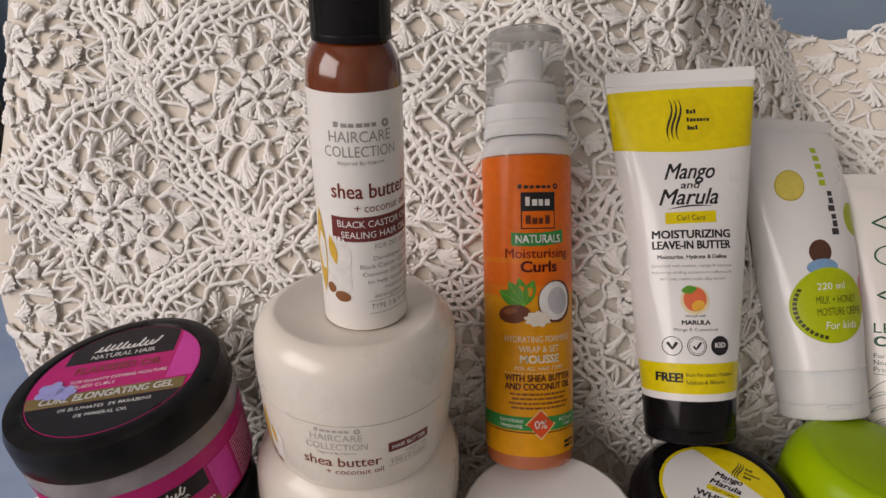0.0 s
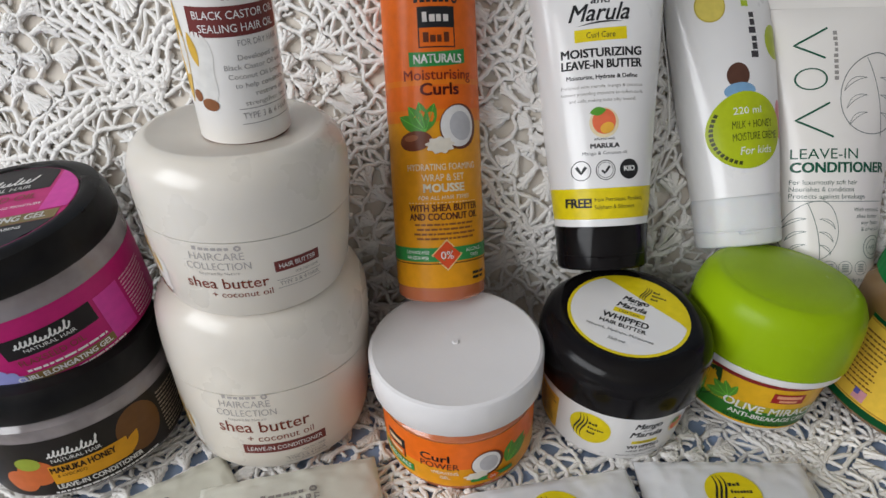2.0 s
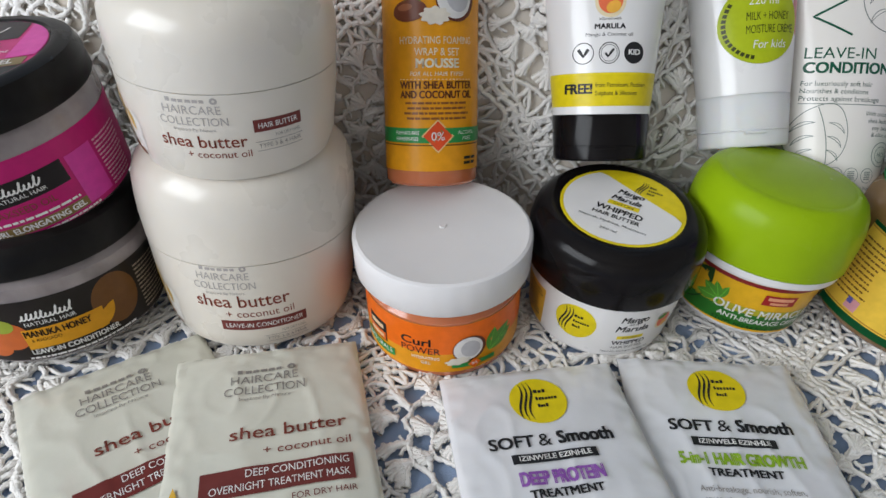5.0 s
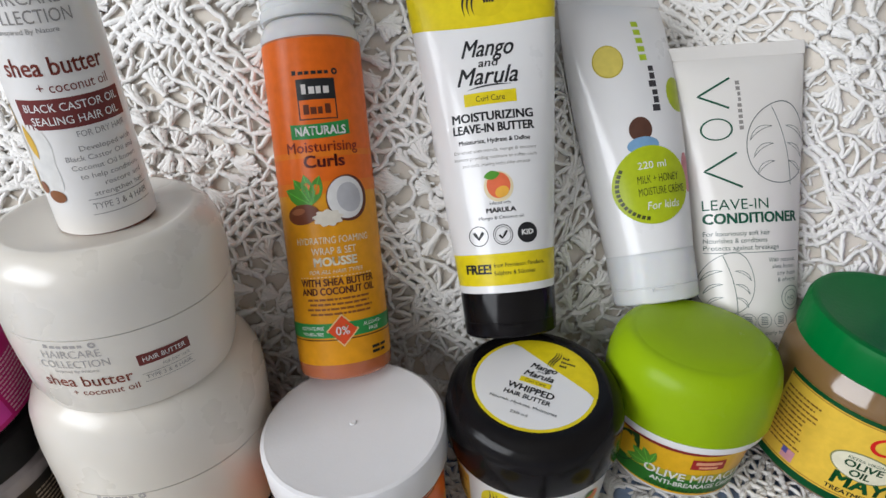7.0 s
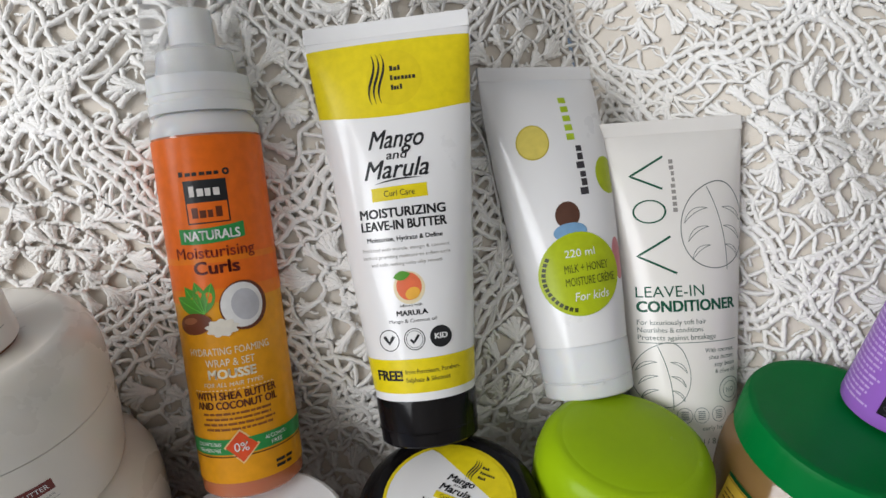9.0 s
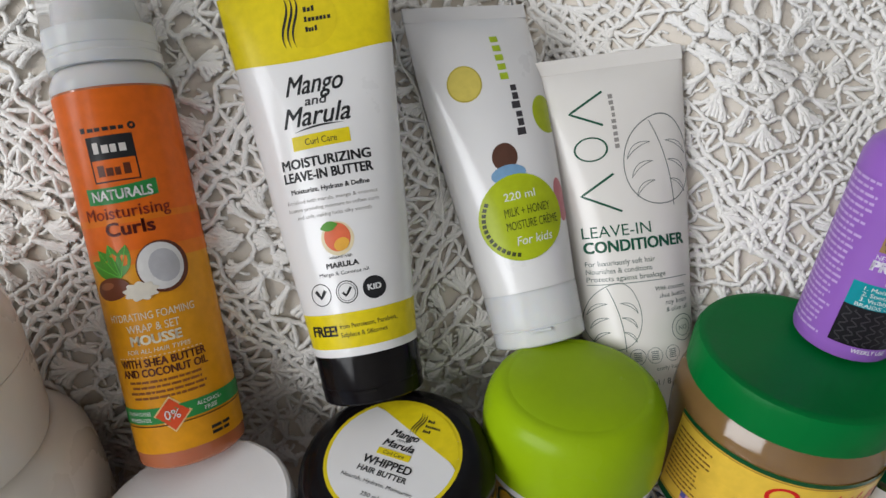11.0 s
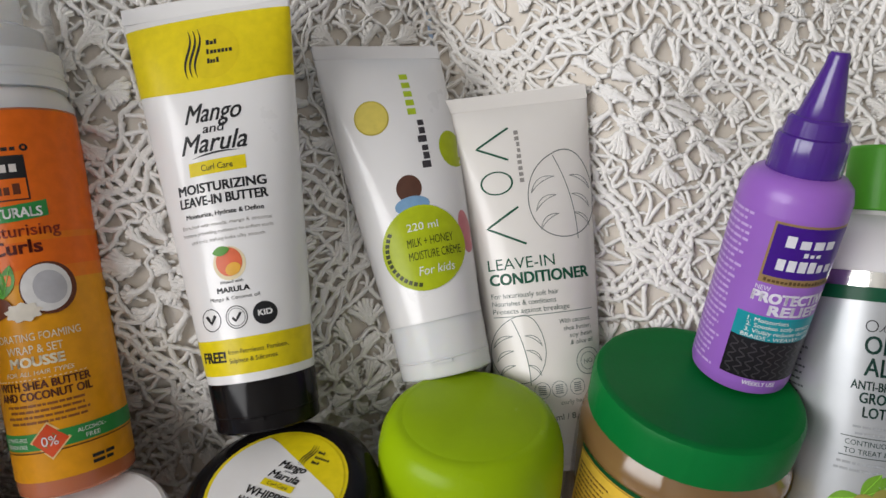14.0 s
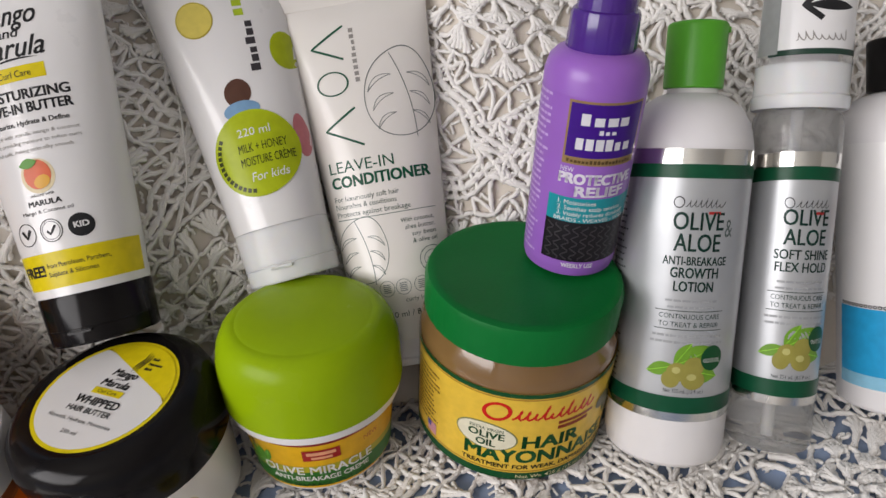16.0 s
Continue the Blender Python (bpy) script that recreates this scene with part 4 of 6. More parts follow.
def cowash():
    o = thing("cleanser_bottle", AT["cowash"], "white cleanser bottle with a blue band and black cap", "bottle", "bottles on the bed")
    part("body", lathe([(0, 0), (0.026, 0), (0.028, 0.002), (0.0282, 0.142), (0.026, 0.152), (0.02, 0.159), (0.0125, 0.162), (0, 0.163)], 72), WHITE_PLASTIC, o)
    part("cap", lathe(rounded(0.0145, 0.162, 0.188, 0.001, 0.002), 48), MATT_BLACK, o, "black plastic cap")
    s = on_drum(0.0282)
    label = stick(o, "label", rect(-50, 40, 12, 138, 60), s, WHITE_LABEL, 1)
    stick(label, "blue_field", rect(-50, 40, 13, 55, 60), s, (0.02, 0.33, 0.62), 2)
    stick(label, "pale_edge", rect(-50, 40, 13, 20, 60), s, (0.25, 0.52, 0.68), 3)
    stick(label, "lace_edge", joined(*[disc(-48 + 2.2 * i, 56.3, 1.0, n=10, inner=0.4) for i in range(38)]), s, INK_BLACK, 3)
    stick(label, "brand_bar", joined(blocks(-22, 12, 126, 8, 5, 2), blocks(-20, 14, 118, 5, 7, 4)), s, INK_BLACK, 2)
    stick(label, "lettering", joined(words("CO-WASH", -3, 69.5, 5.2, 34, bold=0.3), words("CO-WASH", -1, 65, 2.6, 18)), s, INK_BLACK, 2)
    rng = random.Random(3)
    for color in ((0.65, 0.05, 0.04), (0.75, 0.30, 0.03), (0.06, 0.03, 0.02)):
        stick(label, "flower_curl", joined(*[disc(-9 + rng.uniform(-10, 9), 96 + rng.uniform(-11, 12), rng.uniform(1.4, 3.2), n=14, inner=0.55) for _ in range(16)]), s, color, 3)
    stick(label, "drop", joined(disc(-6, 39, 5.5), leaf((-6, 39), (-4, 50), 0.3)), s, INK_WHITE, 4)
    stick(label, "ring", disc(-6, 40, 10.5, inner=0.88), s, INK_WHITE, 4)
    stick(label, "small_print", fine_print(-19, 9, 29, 3, 3.6, 1.8, 4), s, INK_WHITE, 4)
    stick(label, "date_code", fine_print(-14, 10, 8, 1, 3, 2.0, 6), s, INK_GREY, 2)
    return o


def mousse():
    o = thing("mousse_bottle", AT["mousse"], "orange and yellow mousse bottle with a clear overcap", "bottle", "bottles standing on jars")
    part("body", lathe([(0, 0), (0.0235, 0), (0.0249, 0.0015), (0.0252, 0.004), (0.0252, 0.174), (0.0228, 0.179), (0.0205, 0.181), (0, 0.181)], 96), GEL_AMBER, o, "clear bottle with pink-orange foam liquid")
    part("neck", lathe([(0, 0.171), (0.0253, 0.171), (0.0253, 0.1745), (0.0229, 0.1795), (0.0208, 0.1815), (0, 0.1815)], 72), FROST, o)
    part("collar", lathe([(0, 0.1815), (0.0238, 0.1815), (0.0242, 0.1825), (0.0242, 0.186), (0.0234, 0.187), (0.0234, 0.1895), (0.0238, 0.190), (0.0236, 0.198), (0, 0.198)], 72), FROST, o, "frosted plastic collar")
    part("overcap", lathe([(0.0222, 0.198), (0.0232, 0.198), (0.0218, 0.2365), (0.0210, 0.240), (0, 0.2412), (0, 0.2402), (0.0200, 0.2392), (0.0208, 0.236)], 72), CLEAR, o, "clear plastic overcap")
    pump = part("pump", lathe([(0, 0.198), (0.0165, 0.198), (0.0150, 0.210), (0.0090, 0.213), (0.0085, 0.229), (0, 0.230)], 48), FROST, o, "white foam pump under the overcap")
    s = on_drum(0.0252)
    label = stick(o, "label", rect(-48, 52, 8, 170, 72), s, INK_AMBER, 1, "orange to yellow wrap label")
    stick(label, "orange_field", rect(-48, 52, 95, 170, 72), s, INK_ORANGE, 2)
    stick(label, "warm_field", joined(rect(-48, 52, 95, 101, 72, 1), rect(-48, 52, 113, 116, 72, 1)), s, (0.80, 0.20, 0.008), 3)
    cx = 5
    stick(label, "brand_bar", joined(blocks(cx - 11, cx + 8, 152.5, 2.2, 6, 1), disc(cx + 10, 153.6, 1.6, inner=0.4)), s, INK_BLACK, 3)
    stick(label, "brand_panel", rect(cx - 9.5, cx + 9.5, 131, 150.5), s, INK_BLACK, 3)
    stick(label, "brand_panel", rect(cx - 8.8, cx + 8.8, 131.6, 140.5), s, INK_ORANGE, 4)
    stick(label, "brand_bar", joined(blocks(cx - 7, cx + 7, 143.3, 4.7, 4, 1)), s, (0.75, 0.7, 0.66), 5)
    stick(label, "brand_bar", joined(blocks(cx - 7, cx + 7, 133.6, 4.7, 4, 2)), s, (0.12, 0.03, 0.012), 5)
    stick(label, "banner", rect(cx - 15, cx + 15, 123, 130, arch=-1.0, slope=1.2), s, INK_GREEN, 4)
    stick(label, "lettering", words("NATURALS", cx, 123.6, 4.2, 25, bold=0.3), s, INK_WHITE, 5)
    stick(label, "lettering", words("Moisturising", cx, 115.5, 5.2, 37, bold=0.12), s, (0.25, 0.03, 0.012), 4)
    stick(label, "lettering", words("Curls", cx, 108, 5.8, 20, bold=0.5), s, (0.10, 0.012, 0.008), 4)
    leafy(label, s, [(-18, 98), (-12, 103), (-6, 105), (2, 104)], (-3, 90), 4, color=(0.08, 0.28, 0.03))
    stick(label, "nut_print", disc(-9, 85.5, 9, 5.0, 6), s, (0.16, 0.045, 0.02), 6)
    stick(label, "nut_print", disc(-11, 87, 4, 1.6, 6), s, (0.30, 0.11, 0.05), 7)
    coconut(label, s, 15, 92, 1.0, 6)
    stick(label, "shea_lump", disc(4, 83, 7, 4, 0, shape=lambda a: 1 + 0.12 * math.sin(9 * a)), s, (0.74, 0.68, 0.58), 9)
    stick(label, "lettering", joined(words("HYDRATING FOAMING", cx, 70.3, 3.4, 39), words("WRAP & SET", cx, 64.8, 3.6, 23), words("MOUSSE", cx, 59.0, 4.2, 22, bold=0.5), words("FOR ALL HAIR TYPES", cx, 55.2, 2.0, 28, slant=0.2)), s, (0.80, 0.72, 0.55), 3)
    stick(label, "rule", joined(*[rect(cx - 20 + 2 * i, cx - 19 + 2 * i, 53.3, 53.7, nx=1, ny=1) for i in range(20)]), s, (0.80, 0.65, 0.40), 3)
    stick(label, "lettering", joined(words("WITH SHEA BUTTER", cx, 49.0, 3.6, 40, bold=0.3), words("AND COCONUT OIL", cx, 44.4, 3.6, 40, bold=0.3)), s, INK_COCO, 3)
    stick(label, "small_print", fine_print(cx - 18, cx + 18, 41.5, 4, 2.5, 1.1, 3, "c"), s, (0.25, 0.09, 0.02), 3)
    stick(label, "banner", rect(-48, 52, 22.3, 29.8, 72), s, INK_GREEN, 3)
    stick(label, "rule", rect(-48, 52, 20.9, 21.5, 72, 1), s, (0.12, 0.05, 0.01), 3)
    stick(label, "diamond", turned(rect(cx - 6, cx + 6, 19.8, 31.8), cx, 25.8, 45), s, (0.80, 0.55, 0.25), 4)
    stick(label, "diamond", turned(rect(cx - 5.3, cx + 5.3, 20.5, 31.1), cx, 25.8, 45), s, (0.70, 0.08, 0.02), 5)
    stick(label, "lettering", words("0%", cx, 23.7, 4.2), s, INK_WHITE, 6)
    stick(label, "lettering", joined(words("SULPHATE-FREE", cx - 16.5, 26.5, 1.8, 14), words("PARABEN-FREE", cx - 16.5, 23.5, 1.8, 13), words("ALCOHOL-", cx + 17, 26.5, 1.9, 12), words("FREE", cx + 17, 23.5, 1.9, 6)), s, INK_WHITE, 4)
    stick(label, "date_code", fine_print(20, 32, 13.5, 2, 2.6, 1.5, 5), s, INK_BLACK, 3)
    return o


def flat_tube(h0, h1, w0, w1, d0, n=24):
    """A squeeze tube: round at h0, pressed to a line at h1."""
    bm = bmesh.new()
    rings = []
    for j in range(n + 1):
        k = j / n
        a, b = (w0 + (w1 - w0) * k) / 2, d0 / 2 * math.sqrt(max(0.0, 1 - k ** 1.6)) + 0.0006
        rings.append([bm.verts.new((a * math.sin(2 * math.pi * i / 64), -b * math.cos(2 * math.pi * i / 64), h0 + (h1 - h0) * k)) for i in range(64)])
    for lo, hi in zip(rings, rings[1:]):
        for i in range(64):
            bm.faces.new((lo[i], lo[(i + 1) % 64], hi[(i + 1) % 64], hi[i]))
    bm.faces.new(rings[0])
    bm.faces.new(rings[-1])
    return bm


def crimp(h0, h1, w, n=70):
    """The pressed end of a tube with its fine upright ridges."""
    bm = bmesh.new()
    rows = []
    for z in (h0, h1):
        for side in (-1, 1):
            rows.append([bm.verts.new((-w / 2 + w * i / n, side * (0.0009 + (0.0003 if i % 2 else 0)), z)) for i in range(n + 1)])
    a, b, c, d = rows
    for i in range(n):
        bm.faces.new((a[i], a[i + 1], c[i + 1], c[i]))
        bm.faces.new((b[i + 1], b[i], d[i], d[i + 1]))
        bm.faces.new((c[i], c[i + 1], d[i + 1], d[i]))
        bm.faces.new((a[i + 1], a[i], b[i], b[i + 1]))
    return bm


def tube(key, name, label, cap_mat, tube_mat, cap_h, length, w0, w1, d0, cap_label, deg=0.0):
    o = thing(name, AT[key], label, "tube", "squeeze tubes")
    bm = lathe([(0, 0), (w0 / 2 * 0.93, 0), (w0 / 2 * 0.965, 0.001), (w0 / 2 * 1.005, cap_h - 0.0015), (w0 / 2 * 0.99, cap_h), (0, cap_h)], 72)
    for v in bm.verts:
        v.co.y *= d0 / w0
    cap = part("cap", bm, cap_mat, o, cap_label)
    bm = lathe([(w0 / 2 * 0.975, cap_h * 0.30), (w0 / 2 * 0.990, cap_h * 0.31), (w0 / 2 * 0.990, cap_h * 0.33), (w0 / 2 * 0.978, cap_h * 0.34)], 72)
    for v in bm.verts:
        v.co.y *= d0 / w0
    part("cap_seam", bm, cap_mat, cap)
    part("thumb_catch", box(-0.006, 0.006, -d0 / 2 * 0.985 - 0.0008, -d0 / 2 * 0.9, cap_h * 0.24, cap_h * 0.30, 0.0004), cap_mat, cap)
    for name, bm, note in (("body", flat_tube(cap_h, length - 0.007, w0, w1, d0), ""), ("crimp", crimp(length - 0.0078, length, w1), "ridged crimped end")):
        for v in bm.verts:
            v.co = twisted(*v.co, cap_h, length - 0.007, deg)
        part(name, bm, tube_mat, o, note)
    return o, on_tube(cap_h, length - 0.007, w0, w1, d0, deg)


def leave_in_tube():
    o, s = tube("tube", "leave_in_tube", "white and yellow leave-in butter tube standing on its black cap", BLACK_PLASTIC, WHITE_LABEL, 0.024, 0.212, 0.053, 0.087, 0.046, "glossy black flip cap")

    def band(h0, h1, arch=0.0):
        v, f = [], []
        n, m = 40, 6
        for j in range(m + 1):
            for i in range(n + 1):
                q = math.sin((i / n - 0.5) * math.pi * 0.985)
                h = h0 + (h1 - h0) * j / m + (arch * (1 - q * q) if j == 0 else 0)
                k = (h - 24) / (205 - 24)
                v.append((q * (26.5 + 17.0 * k), h))
        f = [(j * (n + 1) + i, j * (n + 1) + i + 1, (j + 1) * (n + 1) + i + 1, (j + 1) * (n + 1) + i) for j in range(m) for i in range(n)]
        return v, f

    top = stick(o, "yellow_band", band(166, 200, -4), s, INK_YELLOW, 1, "bright yellow printed band")
    low = stick(o, "yellow_band", band(28, 44.5), s, INK_YELLOW, 1, "bright yellow printed band")
    stick(top, "emblem_ring", disc(3, 181, 14), s, (0.70, 0.55, 0.008), 2)
    stick(top, "emblem_strand", swoosh(-7, 181, 1.15), s, INK_BLACK, 3)
    stick(top, "brand_bar", joined(*[blocks(1, 1 + (6, 13, 6)[i], 184.2 - 4.8 * i, 2.6, (3, 7, 4)[i], i) for i in range(3)]), s, INK_BLACK, 3)
    stick(o, "lettering", joined(words("Mango", 0, 146.5, 9.0, 27, bold=0.3, slant=0.35), words("and", 0, 141.0, 4.2, 10, bold=0.2, slant=0.25), words("Marula", -1, 132.0, 9.0, 32, bold=0.3, slant=0.35)), s, INK_BLACK, 1)
    stick(o, "rule", ribbon(curve((-12, 129.5), (12, 131.0), 0.04), 0.9, True), s, INK_BLACK, 1)
    stick(o, "banner", rect(-14, 14, 121.5, 128, slope=0.6), s, INK_YELLOW, 1)
    stick(o, "lettering", words("Curl Care", 0, 123.2, 3.0, 15.5), s, INK_BLACK, 2)
    stick(o, "lettering", joined(words("MOISTURIZING", 0, 113.2, 4.4, 43, bold=0.45), words("LEAVE-IN BUTTER", 0, 107.2, 4.4, 43, bold=0.45)), s, INK_BLACK, 1)
    stick(o, "lettering", words("Moisturize, Hydrate & Define", 0, 101.8, 2.2, 38, bold=0.15), s, INK_BLACK, 1)
    stick(o, "lettering", joined(words("Enriched with marula, mango & coconut", 0, 97.2, 1.7, 44), words("butters providing moisture to soften curls", 0, 93.6, 1.7, 44), words("and coils, making locks silky smooth", 0, 90.0, 1.7, 36)), s, INK_GREY, 1)
    peach(o, s, 0, 79.5, 6.3, 1)
    stick(o, "lettering", joined(words("infused with", 0, 69.8, 1.5, 11), words("Mango & Coconut oil", 0, 62.2, 1.7, 24)), s, INK_BLACK, 1)
    stick(o, "lettering", words("MARULA", 0, 65.6, 2.4, 15.5, bold=0.3), s, INK_BLACK, 1)
    stick(o, "stamp", joined(disc(-13, 54, 5.3, inner=0.92), ribbon([(-15.5, 56), (-13, 52.5), (-10.5, 56)], 1.6)), s, INK_BLACK, 1)
    stick(o, "stamp", joined(disc(0, 54, 5.3, inner=0.92), disc(0, 54, 4.2, inner=0.94), ribbon([(-2, 54), (-0.5, 52.3), (2.3, 56)], 1.2)), s, INK_BLACK, 1)
    stick(o, "stamp", disc(13, 54, 5.3), s, INK_BLACK, 1)
    stick(o, "lettering", words("KID", 13, 53, 2.6, 6, bold=0.3), s, INK_WHITE, 2)
    stick(low, "lettering", words("FREE!", -15, 34.2, 4.8, 13, bold=0.6), s, INK_BLACK, 2)
    stick(low, "lettering", joined(words("from Petroleum, Paraben,", -6.5, 37.4, 2.2, 27, "l"), words("Sulphate & Silicones", -6.5, 33.4, 2.2, 22, "l")), s, INK_BLACK, 2)
    return o


def creme_tube():
    o, s = tube("kids", "moisture_creme_tube", "white children's moisture creme tube with a lime circle", FROST, WHITE_LABEL, 0.030, 0.191, 0.052, 0.079, 0.044, "frosted clear flip cap", 30.0)
    stick(o, "sun_spot", disc(-15, 145, 9.4, 10.0), s, (0.50, 0.40, 0.05), 1, "mustard yellow oval")
    stick(o, "sun_spot", disc(-15, 145, 8.7, 9.3), s, (0.68, 0.56, 0.12), 2)
    stick(o, "brand_bar", stood(blocks(-15, 15, -2.5, 5, 6, 2), 11, 127), s, (0.05, 0.045, 0.05), 1)
    stick(o, "brand_bar", stood(blocks(-14, 14, -2.5, 5, 5, 7), 8, 158), s, (0.42, 0.55, 0.03), 1)
    stick(o, "lime_spot", disc(28, 122, 8, 11), s, INK_LIME, 1)
    stick(o, "plain_figure", disc(-1, 102, 7, 7.5), s, (0.10, 0.045, 0.03), 1)
    stick(o, "plain_figure", disc(-0.5, 92.5, 9.5, 5), s, (0.20, 0.36, 0.55), 2)
    stick(o, "plain_figure", disc(26, 74, 3.5, 12), s, (0.60, 0.20, 0.22), 1)
    badge = stick(o, "badge", disc(2, 69, 22.5, 23), s, INK_LIME, 4, "lime green round badge")
    ring = []
    for i in range(14):
        a = radians(150 + i * 8.2)
        ring.append(turned(rect(2 + 19.8 * math.cos(a) - 1, 2 + 19.8 * math.cos(a) + 1, 69 + 19.8 * math.sin(a) - 1.1, 69 + 19.8 * math.sin(a) + 1.1, 1, 1), 2 + 19.8 * math.cos(a), 69 + 19.8 * math.sin(a), 90 + math.degrees(a)))
    stick(badge, "rim_print", joined(*ring), s, (0.05, 0.06, 0.01), 5)
    stick(badge, "lettering", joined(words("220 ml", 3, 78.5, 4.2, 17), words("For kids", 7, 54.5, 4.6, 19, slant=0.15)), s, INK_WHITE, 5)
    stick(badge, "lettering", joined(words("MILK + HONEY", 6, 70, 4.6, 25), words("MOISTURE CRÈME", 7.5, 62.8, 4.6, 28)), s, (0.06, 0.075, 0.01), 5)
    return o


def conditioner_tube():
    o, s = tube("vida", "conditioner_tube", "white leave-in conditioner tube with green leaf outlines", WHITE_PLASTIC, WARM_LABEL, 0.014, 0.203, 0.055, 0.082, 0.046, "white flip cap")
    dx = 8
    deep = (0.008, 0.085, 0.045)
    stick(o, "brand_mark", joined(ribbon([(-15 + dx, 182), (-34 + dx, 172), (-17 + dx, 164)], 1.2), disc(-25 + dx, 152, 9, 6.5, 0, 0.88), ribbon([(-13 + dx, 118), (-33 + dx, 128), (-15 + dx, 138)], 1.2)), s, deep, 1)
    stick(o, "brand_bar", stood(blocks(-15, 15, -1.2, 2.4, 9, 7), -11 + dx, 166), s, INK_GREY, 1)

    def leaf_outline(cx, cy, r, turn):
        out = [disc(cx, cy, r * 0.80, r, turn, 0.975, 60, lambda a: 1 - 0.10 * max(0.0, math.cos(a + 1.57)) ** 3 + 0.12 * max(0.0, math.cos(a - 1.3)) ** 8)]
        out.append(ribbon(curve((cx - 0.1 * r, cy + 0.95 * r), (cx + 0.25 * r, cy - 0.95 * r), 0.06), 0.45))
        for k in range(3):
            y = cy + r * (0.45 - 0.42 * k)
            for way in (-1, 1):
                tip, root = (cx + way * (0.70 - 0.06 * k) * r, y - 0.30 * r), (cx + (0.05 + way * 0.18) * r, y + 0.02 * r)
                out += [ribbon(curve(root, tip, 0.10 * way), 0.35), ribbon(curve(root, tip, 0.24 * way), 0.35)]
        return joined(*out)

    stick(o, "leaf_outline", leaf_outline(10 + dx, 141, 24, -6), s, (0.16, 0.18, 0.17), 1)
    stick(o, "leaf_outline", leaf_outline(-24 + dx, 62, 18, -10), s, (0.16, 0.20, 0.18), 1)
    stick(o, "lettering", words("LEAVE-IN", -35 + dx, 105.5, 6.0, 36, "l"), s, deep, 1)
    stick(o, "lettering", words("CONDITIONER", -35 + dx, 97.5, 5.8, 54, "l", bold=0.6), s, deep, 1)
    stick(o, "lettering", joined(words("For luxuriously soft hair", -35 + dx, 90.6, 2.7, 36, "l"), words("Nourishes & conditions", -35 + dx, 86.5, 2.7, 34, "l"), words("Protects against breakage", -35 + dx, 82.4, 2.7, 41, "l")), s, (0.06, 0.10, 0.08), 1)
    stick(o, "rule", rect(-35 + dx, 19 + dx, 80.6, 81.0, ny=1), s, (0.15, 0.2, 0.17), 1)
    stick(o, "lettering", joined(words("With coconut,", 17 + dx, 75.0, 2.4, 18, "r", slant=0.15), words("shea butter,", 17 + dx, 71.2, 2.4, 16, "r", slant=0.15), words("soy bean", 17 + dx, 67.4, 2.4, 13, "r", slant=0.15), words("& olive oil", 17 + dx, 63.6, 2.4, 13, "r", slant=0.15)), s, (0.06, 0.10, 0.08), 1)
    stick(o, "stamp", joined(disc(13 + dx, 54, 7, inner=0.94), disc(13 + dx, 54, 4.6, inner=0.93), words("NO", 13 + dx, 52.8, 2.4)), s, (0.18, 0.21, 0.2), 1)
    for x in (-14, -5, 5):
        stick(o, "stamp", joined(disc(x + dx, 42, 4.2, inner=0.93), *[ribbon([(x + dx - 2, 42 + k), (x + dx + 2, 42 + k)], 0.5) for k in (-2, -1, 0, 1, 2)]), s, (0.20, 0.23, 0.22), 1)
    stick(o, "lettering", words("curly hair", 2 + dx, 34, 2.2, 14), s, (0.12, 0.16, 0.14), 1)
    stick(o, "lettering", words("250 ml / 8.4 fl. oz.", 0 + dx, 26.5, 3.0, 34), s, (0.05, 0.08, 0.06), 1)
    return o


